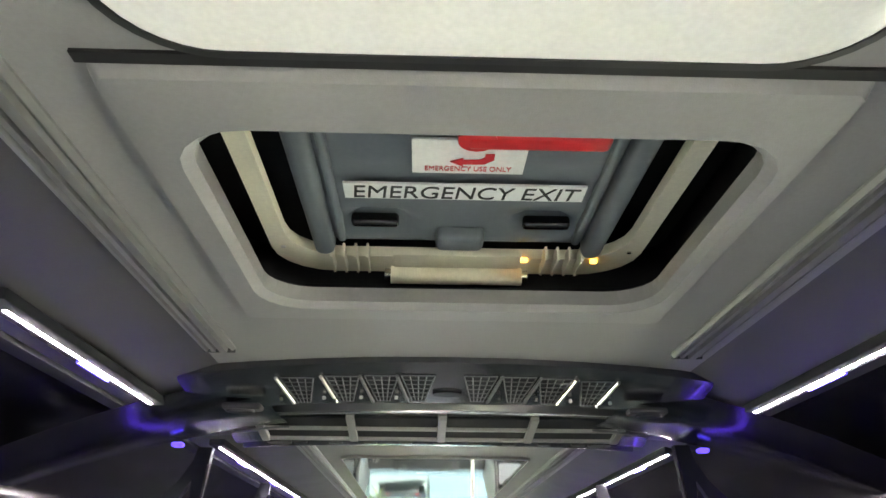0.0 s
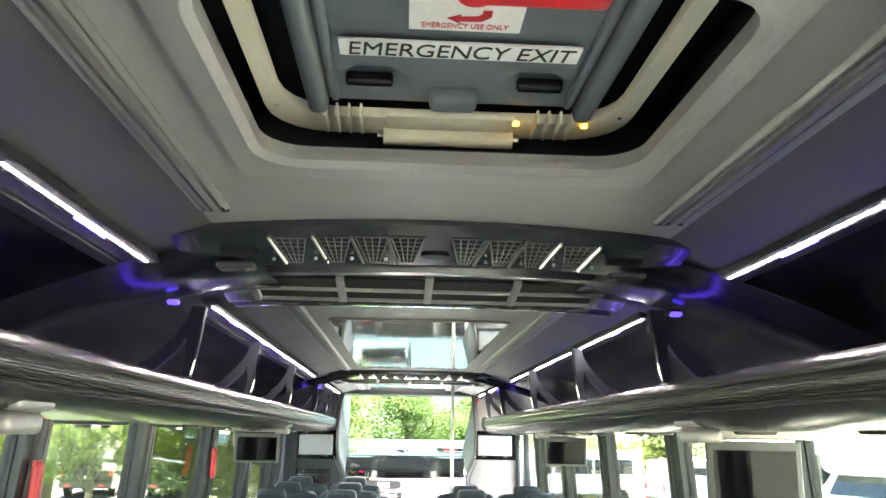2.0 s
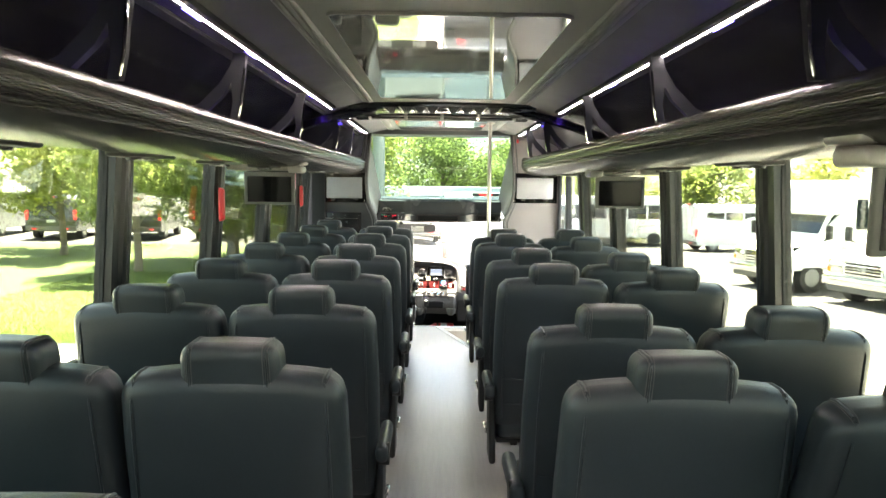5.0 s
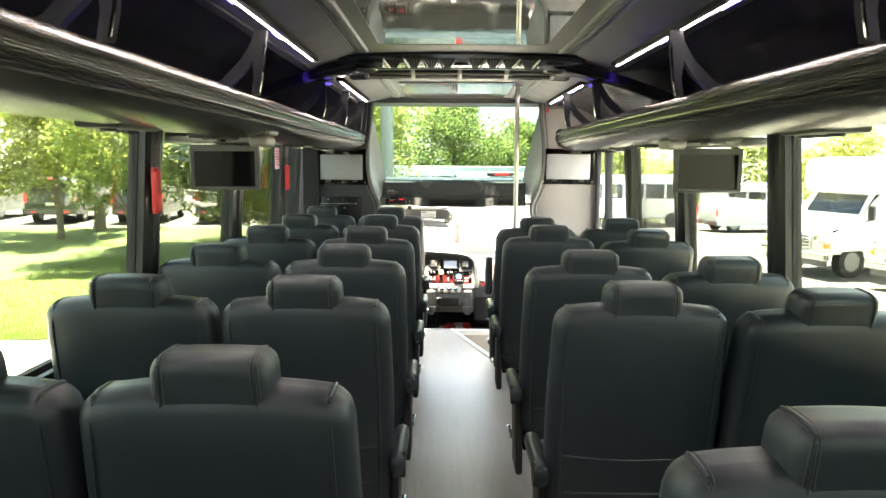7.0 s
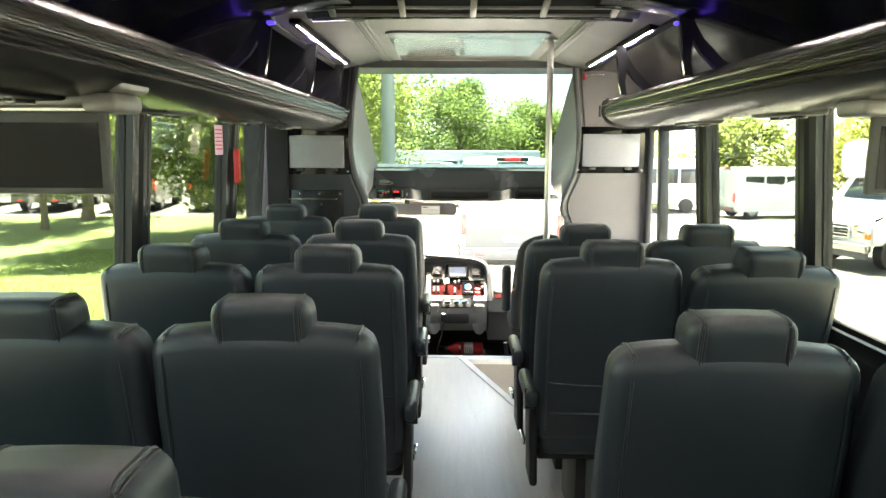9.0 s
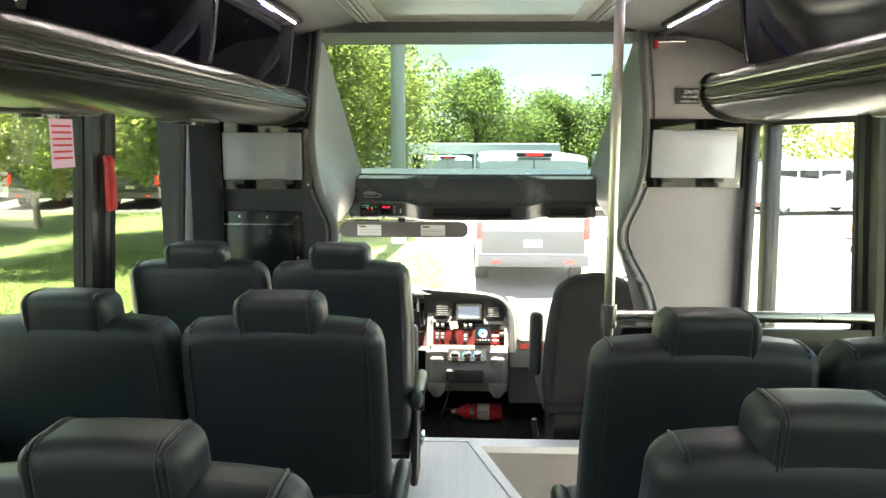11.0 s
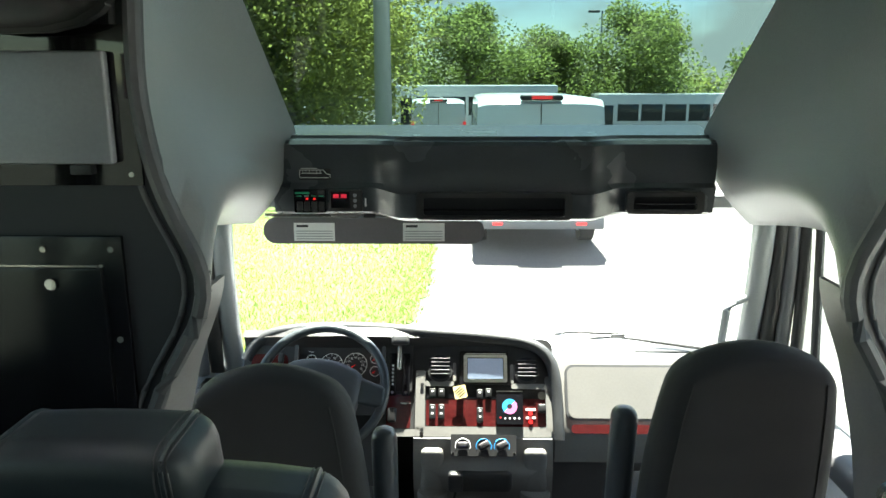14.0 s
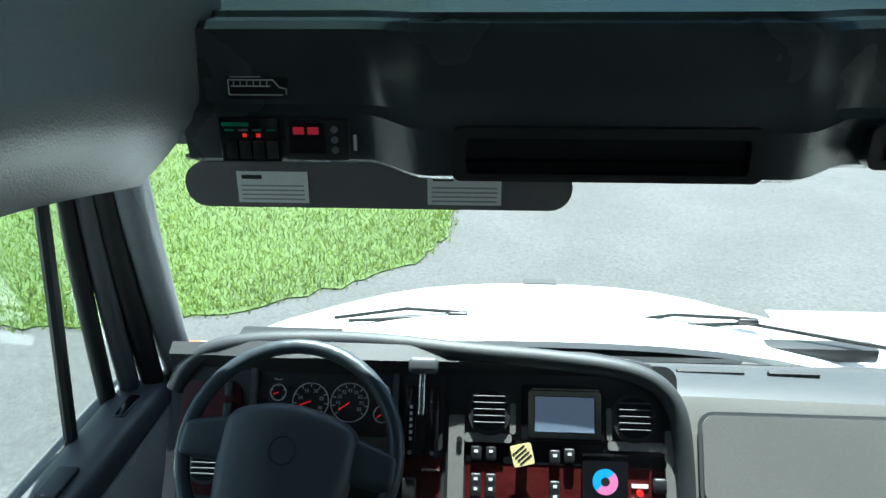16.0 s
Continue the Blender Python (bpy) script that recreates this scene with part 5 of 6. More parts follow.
    # rocker switches
    for x, v in ((-0.186, 0.128), (-0.155, 0.128), (-0.186, 0.072), (-0.155, 0.072), (-0.186, 0.052), (-0.155, 0.052), (-0.022, 0.124), (0.008, 0.128), (-0.022, 0.062), (-0.022, 0.042)):
        w = part("rocker_switch", rbox(bmesh.new(), (x, v, 0.008), (0.022, 0.030, 0.012), 0.004, 2), PLASTIC, d, "black rocker switch")
        part("marking", boxed(x - 0.004, x + 0.004, v + 0.001, v + 0.007, 0.0138, 0.0146), DIALMARK, w)
    c = part("note_card", moved(plate(bmesh.new(), -0.022, 0.022, -0.022, 0.022, 0.0, 0.002, 0.005), Matrix.Translation((-0.090, 0.128, 0.022)) @ Matrix.Rotation(0.22, 4, "Z")), CARD, d, "small yellow instruction tag")
    for k in range(4):
        part("print", moved(boxed(-0.015, 0.015, -0.013 + k * 0.008, -0.010 + k * 0.008, 0.002, 0.0026), Matrix.Translation((-0.090, 0.128, 0.022)) @ Matrix.Rotation(0.22 + 0.5, 4, "Z")), INK, c)
    part("brake_knob", tube(bmesh.new(), [(-0.090, 0.126, 0.0), (-0.090, 0.126, 0.022)], 0.012, 10), PLASTIC, d)
    l = part("light_controller", plate(bmesh.new(), 0.034, 0.126, 0.020, 0.134, 0.004, 0.022, 0.005), DARKGLOSS, d, "glossy black touch light controller with colour wheel")
    n = 24
    for k in range(n):
        a0, a1 = k * math.tau / n, (k + 1) * math.tau / n
        bm = prism(bmesh.new(), [(0.080 + q * math.cos(a), 0.080 + q * math.sin(a)) for q, a in ((0.009, a0), (0.026, a0), (0.026, a1), (0.009, a1))], 2, 0.022, 0.0228)
        part("colour_wheel", bm, BLUEPRINT if 2 < k < 15 else PINKPRINT, l, smooth=False)
    part("power_mark", disc(bmesh.new(), 0.080, 0.080, 0.022, 0.0228, 0.008, 12), INK, l)
    part("controller_edge", boxed(0.034, 0.126, 0.130, 0.133, 0.022, 0.0235), CHROME, l)
    for k in range(5):
        part("touch_mark", disc(bmesh.new(), 0.048 + k * 0.016, 0.040 if k else 0.042, 0.022, 0.0227, 0.0035, 8), REDINK if k == 0 else DIALMARK, l)
    for v in (0.068, 0.040):
        part("warning_tag", boxed(0.136, 0.170, v, v + 0.008, 0.004, 0.006), STICKER, d)
        part("warning_light", disc(bmesh.new(), 0.152, v - 0.010, 0.004, 0.014, 0.007, 10), REDLED, d)
    part("key_switch", disc(bmesh.new(), 0.192, 0.118, 0.004, 0.016, 0.014, 18), CHROME, d)
    part("lighter_socket", rbox(bmesh.new(), (0.192, 0.075, 0.010), (0.028, 0.030, 0.02), 0.006, 2), PLASTIC, d)
    # gear selector
    g = part("gear_selector", plate(bmesh.new(), -0.345, -0.258, 0.13, 0.30, 0.0, 0.010, 0.006), PLASTIC, d, "black gear selector with pale knob")
    for x0, x1 in ((-0.338, -0.313), (-0.292, -0.266)):
        part("rail", boxed(x0, x1, 0.115, 0.262, 0.006, 0.022, bev=0.003), DARKGLOSS, g)
        part("screw", disc(bmesh.new(), (x0 + x1) / 2, 0.125, 0.022, 0.026, 0.005, 8), STEEL, g)
    part("lever", rbox(bmesh.new(), (-0.302, 0.25, 0.035), (0.014, 0.10, 0.02), 0.005, 2), STEEL, g)
    part("selector_knob", rbox(bmesh.new(), (-0.300, 0.305, 0.045), (0.062, 0.034, 0.04), 0.010, 3), CHARCOAL, g)
    for k in range(6):
        part("mark", boxed(-0.328, -0.322, 0.150 + k * 0.013, 0.157 + k * 0.013, 0.022, 0.0226), DIALMARK, g)
    part("latch_plate", boxed(-0.30, -0.262, 0.088, 0.092, 0.004, 0.012), STEEL, g)
    part("lower_knob", rbox(bmesh.new(), (-0.325, 0.05, 0.012), (0.03, 0.05, 0.02), 0.007, 2), PLASTIC, g)
    # instrument cluster
    k0 = part("instrument_panel", plate(bmesh.new(), -0.668, -0.362, 0.150, 0.316, 0.0, 0.006, 0.02), DIAL, d, "instrument cluster with two large dials")
    bm = bmesh.new()
    ringplate(bm, rounded(-0.676, -0.354, 0.142, 0.326, 0.026), rounded(-0.664, -0.366, 0.152, 0.314, 0.02), 0.004, 0.020)
    part("cluster_bezel", bm, CHARCOAL, k0)
    part("lower_trim", plate(bmesh.new(), -0.69, -0.35, 0.05, 0.142, 0.0, 0.01, 0.01), CHARCOAL, k0)
    for x, v, r, n in ((-0.545, 0.223, 0.039, 9), (-0.460, 0.223, 0.041, 10), (-0.617, 0.284, 0.017, 5), (-0.617, 0.240, 0.017, 5), (-0.617, 0.196, 0.017, 5), (-0.390, 0.245, 0.017, 5), (-0.390, 0.200, 0.017, 5)):
        ring = [(x + r * math.cos(q * math.tau / 28), v + r * math.sin(q * math.tau / 28), 0.009) for q in range(28)]
        g = part("gauge", disc(bmesh.new(), x, v, 0.006, 0.008, r, 28), DIAL, k0)
        part("gauge_ring", tube(bmesh.new(), ring, 0.0012, 5, True), DIALMARK, g)
        for j in range(n):
            a = radians(220 - 260 * j / (n - 1))
            part("tick", tube(bmesh.new(), [(x + r * 0.78 * math.cos(a), v + r * 0.78 * math.sin(a), 0.0088), (x + r * 0.95 * math.cos(a), v + r * 0.95 * math.sin(a), 0.0088)], 0.0009, 4), DIALMARK, g)
        a = radians(200 if x < -0.5 else 215)
        part("needle", tube(bmesh.new(), [(x, v, 0.0095), (x + r * 0.7 * math.cos(a), v + r * 0.7 * math.sin(a), 0.0095)], 0.0012, 4), REDLED, g)
        if r > 0.03:
            nums = ("5", "10", "15", "20", "25", "30") if x < -0.5 else ("5", "15", "25", "35", "45", "55", "65", "75", "85")
            for j, tx in enumerate(nums):
                a = radians(212 - 244 * j / (len(nums) - 1))
                words(tx, 0.0105, Matrix.Translation((x + r * 0.62 * math.cos(a), v + r * 0.62 * math.sin(a), 0.0088)), DIALMARK, g, "numeral")
    for k in (0, 1):
        part("rocker_switch", rbox(bmesh.new(), (-0.725, 0.20 + k * 0.045, 0.008), (0.02, 0.032, 0.012), 0.004, 2), PLASTIC, d)
    # lower console
    rows = []
    for x in (-0.25, -0.20, -0.12, 0.0, 0.10, 0.18, 0.225):
        k = 1 - ((x + 0.012) / 0.24) ** 2
        rows.append([(x, 8.735, 0.345), (x, 8.715, 0.335), (x, 8.700, 0.28), (x, 8.690 - 0.02 * k, 0.235), (x, 8.70 - 0.02 * k, 0.16), (x, 8.74, 0.09), (x, 8.84, 0.07)])
    part("console", world(slab(bmesh.new(), rows, (0, 0.05, 0))), DASHGREY, d, "warm grey lower console")
    hv = part("heater_panel", plate(bmesh.new(), -0.122, 0.100, -0.086, -0.014, 0.002, 0.018, 0.005), PLASTIC, d, "black heater control panel with knobs")
    for x in (-0.081, -0.010, 0.051):
        part("heater_knob", moved(rbox(bmesh.new(), (0, 0, 0.018), (0.040, 0.024, 0.03), 0.008, 3), Matrix.Translation((x, -0.052, 0.018)) @ Matrix.Rotation(0.5 if x > -0.05 else 0.0, 4, "Z")), DASHBLACK, hv)
        part("dial_arc", tube(bmesh.new(), [(x + 0.026 * math.cos(radians(200 - 22 * q)), -0.054 + 0.026 * math.sin(radians(200 - 22 * q)), 0.0185) for q in range(11)], 0.0012, 4), BLUEPRINT if x > -0.05 else DIALMARK, hv)
    for x in (-0.115, 0.093):
        part("screw", disc(bmesh.new(), x, -0.078, 0.018, 0.021, 0.004, 8), CHROME, hv)
    for x in (-0.185, 0.165):
        cup = part("cup_holder", world(tube(bmesh.new(), [(x, 8.690, 0.085), (x, 8.682, 0.115), (x, 8.680, 0.150), (x, 8.681, 0.158)], [0.026, 0.046, 0.052, 0.048], 18)), DASHGREY, d, "open grey cup holder")
        part("cup_recess", world(rbox(bmesh.new(), (x, 8.702, 0.225), (0.084, 0.040, 0.165), 0.019, 5, lambda q, x=x: Vector((x + (q.x - x) * (1 - 1.6 * max(0.0, q.z - 0.25)), q.y, q.z)))), DASHGREY, cup)
    part("tray", world(rbox(bmesh.new(), (-0.012, 8.685, 0.20), (0.20, 0.05, 0.08), 0.02, 3)), DASHBLACK, d)
    m = part("radio_mike", world(rbox(bmesh.new(), (-0.105, 8.645, 0.215), (0.05, 0.035, 0.07), 0.012, 3)), PLASTIC, d, "black hand microphone")
    part("cord", world(tube(bmesh.new(), [(-0.105, 8.645, 0.18), (-0.12, 8.66, 0.08), (-0.16, 8.70, -0.05), (-0.14, 8.72, -0.12), (-0.10, 8.70, -0.08)], 0.005, 6)), PLASTIC, m)


def steering_wheel():
    c = Vector((-0.555, 8.700, 0.525))
    m = Matrix.Translation(c) @ Matrix.Rotation(radians(48), 4, "X") @ Matrix.Rotation(radians(-8), 4, "Z")
    w = thing("steering_wheel", m, "black steering wheel with round hub on a thick column", "steering wheel")
    n = 40
    part("rim", tube(bmesh.new(), [(0.215 * math.cos(k * math.tau / n), 0.215 * math.sin(k * math.tau / n), 0.0) for k in range(n)], 0.016, 10, True), LEATHER, w)
    bm = rbox(bmesh.new(), (0, -0.028, 0.0), (0.275, 0.20, 0.06), 0.029, 7, lambda q: Vector((q.x * (1 - 0.9 * max(0.0, -q.y - 0.02)), q.y - 0.012 + 0.032 * (1 - (q.x / 0.14) ** 2) * (1 if q.y > 0 else 0), q.z + 0.022 * (1 - (q.x / 0.15) ** 2))))
    part("hub", bm, mat("dark grey hub pad", (0.045, 0.05, 0.06), 0.5, bump=0.1, bscale=700), w)
    part("emblem_ring", tube(bmesh.new(), [(0.026 * math.cos(k * math.tau / 24), 0.0 + 0.026 * math.sin(k * math.tau / 24), 0.0525) for k in range(24)], 0.002, 6, True), PLASTIC, w)
    for s in (-1, 1):
        part("spoke", rbox(bmesh.new(), (s * 0.155, 0.012, 0.004), (0.13, 0.066, 0.034), 0.015, 4, lambda q: Vector((q.x, (q.y - 0.012) * (1.5 - 3.2 * (abs(q.x) - 0.09)) + 0.012 - 0.15 * (abs(q.x) - 0.09), q.z))), LEATHER, w)
        part("spoke", tube(bmesh.new(), [(s * 0.07, -0.07, -0.008), (s * 0.11, -0.13, -0.006), (s * 0.125, -0.178, 0.0)], 0.014, 8), LEATHER, w)
    part("column", tube(bmesh.new(), [(0, 0, -0.03), (0, 0, -0.10), (0, -0.02, -0.32)], [0.05, 0.045, 0.05], 14), PLASTIC, w)


def cab_seat(x, y, lab, arm_side, drop=0.0):
    s = thing("captain_chair", (x, y, CABZ - drop), lab, "chair", "cab chairs")

    def back(q):
        t = max(0, min(1, (q.z - 0.42) / 0.67))
        w = 1.06 - 0.22 * t ** 2.5
        return Vector((q.x * w, q.y - 0.10 * t, q.z - 0.05 * (abs(q.x) / 0.2) ** 2 * t ** 3))
    fabric = mat("black woven seat fabric", (0.016, 0.017, 0.018), 0.8, bump=0.4, bscale=500, stretch=(1, 1, 3))
    b = part("backrest", rbox(bmesh.new(), (0, 0.08, 0.755), (0.45, 0.13, 0.68), 0.06, 7, back), fabric, s)
    for k in (-1, 1):
        pts = [back(Vector((k * 0.175, 0.016, z))) for z in (0.45, 0.6, 0.75, 0.9, 0.99, 1.04)]
        part("seam", tube(bmesh.new(), pts, 0.0022, 5), fabric, b)
    part("seat_cushion", rbox(bmesh.new(), (0, 0.30, 0.40), (0.46, 0.46, 0.13), 0.05, 4), fabric, s)
    part("pedestal", boxed(-0.17, 0.17, 0.10, 0.50, drop, 0.34, bev=0.02), PLASTIC, s)
    part("armrest", rbox(bmesh.new(), (arm_side * 0.265, 0.10, 0.70), (0.068, 0.075, 0.34), 0.030, 4, lambda q: Vector((q.x, q.y + 0.10 * (0.9 - q.z), q.z))), LEATHER, s, "raised black armrest")
    part("lever", boxed(arm_side * 0.25 - 0.01, arm_side * 0.25 + 0.01, 0.12, 0.30, 0.20, 0.23, bev=0.005), STEEL, s)
    bm = tube(bmesh.new(), [(arm_side * 0.25, 0.12, 0.18), (arm_side * 0.27, 0.08, 0.32)], 0.013, 8)
    part("belt_buckle", bm, PLASTIC, s)


def extinguisher():
    e = thing("fire_extinguisher", (0.0, 8.86, CABZ + 0.055), "red fire extinguisher lying on the cab floor", "fire extinguisher")
    pts = [(-0.075, 0, 0), (-0.06, 0, 0), (-0.035, 0, 0), (-0.01, 0, 0), (0.18, 0, 0), (0.20, 0, 0), (0.205, 0, 0)]
    part("cylinder", tube(bmesh.new(), pts, [0.018, 0.022, 0.038, 0.050, 0.050, 0.047, 0.03], 22), RED, e)
    part("paper_label", tube(bmesh.new(), [(0.055, 0, 0), (0.125, 0, 0)], 0.0505, 22), STICKER, e)
    for k in range(4):
        part("print", boxed(0.062 + k * 0.015, 0.070 + k * 0.015, -0.0525, -0.050, -0.018, 0.022), GREYINK, e)
    part("strap", tube(bmesh.new(), [(0.012, 0, 0), (0.030, 0, 0)], 0.0512, 22), STEEL, e)
    part("valve", tube(bmesh.new(), [(-0.105, 0, 0), (-0.07, 0, 0)], 0.016, 10), STEEL, e)
    part("grip", boxed(-0.15, -0.09, -0.012, 0.012, 0.012, 0.024, bev=0.004), PLASTIC, e)
    part("hose", tube(bmesh.new(), [(-0.10, -0.02, -0.01), (-0.15, -0.06, -0.035), (-0.14, -0.16, -0.045), (-0.11, -0.20, -0.045)], 0.008, 8), PLASTIC, e)


def bonnet():
    b = thing("bonnet", (0.02, 0, 0), "white vehicle bonnet in front of the windscreen", "bonnet")
    rows = []
    for k in range(15):
        t = k / 14 * 2 - 1
        row = []
        for y, z, w in ((9.40, 0.385, 1.10), (9.6, 0.388, 1.08), (9.8, 0.362, 1.03), (10.0, 0.297, 0.97), (10.2, 0.19, 0.92), (10.4, 0.04, 0.88), (10.5, -0.15, 0.86), (10.54, -0.5, 0.86)):
            row.append((t * w, y - 0.12 * t * t * (y - 9.40), z - 0.17 * abs(t) ** 2.6))
        rows.append(row)
    part("bonnet_skin", slab(bmesh.new(), rows, (0, 0, -0.02)), WHITEPAINT, b)
    for s in (-1, 1):
        part("side_skin", boxed(*sorted((s * 1.06, s * 1.08)), 8.0, 9.5, -0.75, 0.30), WHITEPAINT, b)
    part("bonnet_badge", boxed(-0.06, 0.06, 9.99, 10.03, 0.286, 0.304), RUBBER, b)
    part("cowl", boxed(-0.95, 0.95, 9.47, 9.53, 0.30, 0.345, bev=0.01), PLASTIC, b, "black cowl under the windscreen")
    for x0, x1, xm in ((-0.62, 0.10, -0.28), (0.20, 0.98, 0.60)):
        w = thing("wiper", (0.02, 0, 0), "black windscreen wiper resting at the foot of the windscreen", "wiper", "windscreen wipers")
        part("blade", tube(bmesh.new(), [(x0, 9.54, 0.365), (xm, 9.57, 0.372), (x1, 9.53 - 0.08 * (x1 > 0.5), 0.360)], 0.006, 6), RUBBER, w)
        part("arm", tube(bmesh.new(), [(x0 - 0.05, 9.57, 0.358), (x0 + 0.18, 9.58, 0.391), (xm, 9.57, 0.388), (xm + 0.02, 9.57, 0.375)], 0.006, 6), RUBBER, w)
        part("pivot", rbox(bmesh.new(), (xm, 9.57, 0.38), (0.06, 0.025, 0.02), 0.006, 2), PLASTIC, w)


def set_back(build, dy, dz=0.0):
    """Builds a part of the cab and slides its top-level things along the bus."""
    before = set(scene.objects)
    build()
    for ob in set(scene.objects) - before:
        if ob.parent is None:
            ob.matrix_basis = Matrix.Translation((0, dy, dz)) @ ob.matrix_basis


set_back(cab_shell, -0.06)
set_back(header_shelf, -0.065, -0.003)
set_back(dashboard, -0.05, -0.01)
set_back(steering_wheel, -0.05, -0.01)
set_back(bonnet, -0.05, 0.015)
cab_seat(-0.56, 8.06, "black fabric driver's seat with raised armrest", 1, 0.09)
cab_seat(0.60, 8.04, "black fabric co-driver's seat with raised armrest", -1, 0.015)
extinguisher()


# ---- outside ----
GZ = -1.05


def ground_z(x, y):
    t = max(0.0, min(1.0, (y - 20) / 22)) * max(0.0, min(1.0, (x + 4) / 8))
    return GZ - 0.95 * t * t * (3 - 2 * t)


def ground():
    def axis(far):
        a = [i * 2.5 for i in range(-20, 25)]
        return [-far, -200, -100] + a + [100, 200, far]
    bm = sheet(bmesh.new(), [[(x, y, ground_z(x, y)) for y in axis(1500)] for x in axis(1500)])
    part("ground", bm, ASPHALT, label="sun-bleached grey asphalt car park")["kind"] = "structure"
    # lawn with a curved near edge
    edge_pts = [(-90, 12.0), (-6, 12.0), (-3.8, 12.0), (-2.6, 12.15), (-1.9, 12.45), (-1.2, 13.0), (-0.75, 13.5), (-0.56, 14.2), (-0.45, 16), (-0.5, 19), (-1.5, 24), (-3.5, 28), (-5.5, 29.6), (-90, 29.6)]
    jag = random.Random(9)
    fine = []
    for (xa, ya), (xb, yb) in zip(edge_pts, edge_pts[1:] + edge_pts[:1]):
        n = int(math.hypot(xb - xa, yb - ya) / 0.12) if max(xa, xb) > -6.5 and min(xa, xb) > -7 and max(ya, yb) < 20 else 1
        fine += [(xa + (xb - xa) * k / n + (jag.uniform(-0.05, 0.05) if k else 0), ya + (yb - ya) * k / n + (jag.uniform(-0.05, 0.05) if k else 0)) for k in range(max(1, n))]
    edge_pts = fine
    bm = bmesh.new()
    prism(bm, edge_pts, 2, GZ - 0.3, GZ + 0.012)
    l = part("lawn", bm, GRASS, label="bright green mown lawn beside the car park", smooth=False)
    l["kind"] = "structure"
    rnd = random.Random(5)
    verts, faces = [], []

    def inside(x, y):
        c = False
        for (xa, ya), (xb, yb) in zip(edge_pts, edge_pts[1:] + edge_pts[:1]):
            if (ya > y) != (yb > y) and x < (xb - xa) * (y - ya) / (yb - ya) + xa:
                c = not c
        return c
    while len(faces) < 90000:
        x, y = -0.3 - 9 * rnd.random() ** 1.5, 11.9 + 9 * rnd.random() ** 1.8
        if not inside(x + rnd.uniform(-0.07, 0.07), y + rnd.uniform(-0.07, 0.07)):
            continue
        a, h, w = rnd.random() * math.tau, rnd.uniform(0.015, 0.06), rnd.uniform(0.003, 0.008)
        i = len(verts)
        verts += [(x - w * math.cos(a), y - w * math.sin(a), GZ + 0.005), (x + w * math.cos(a), y + w * math.sin(a), GZ + 0.005), (x + rnd.uniform(-0.04, 0.04), y + rnd.uniform(-0.04, 0.04), GZ + 0.012 + h)]
        faces.append((i, i + 1, i + 2))
    me = bpy.data.meshes.new("grass")
    me.from_pydata(verts, [], faces)
    me.materials.append(BLADE)
    tagged(new("grass", me), "short bright green grass blades", "grass", kind="stuff")
    part("soil_patch", moved(disc(bmesh.new(), 0, 0, 0, 0.012, 0.5, 24), Matrix.LocRotScale((-2.15, 11.75, GZ + 0.001), None, (0.75, 0.28, 1))), ORANGESOIL, label="patch of orange sandy soil at the lawn's edge")["kind"] = "structure"
    # weathered concrete apron beside the bus
    part("pavement", boxed(1.9, 60, -50, 12.6, GZ - 0.1, GZ + 0.006), APRON, label="sun-bleached pale concrete apron beside the bus")["kind"] = "structure"
    # path beside the building
    part("path", boxed(-30, -5.0, 5.0, 11.6, GZ - 0.1, GZ + 0.03), CONCRETE, label="pale concrete path beside the lawn")["kind"] = "structure"


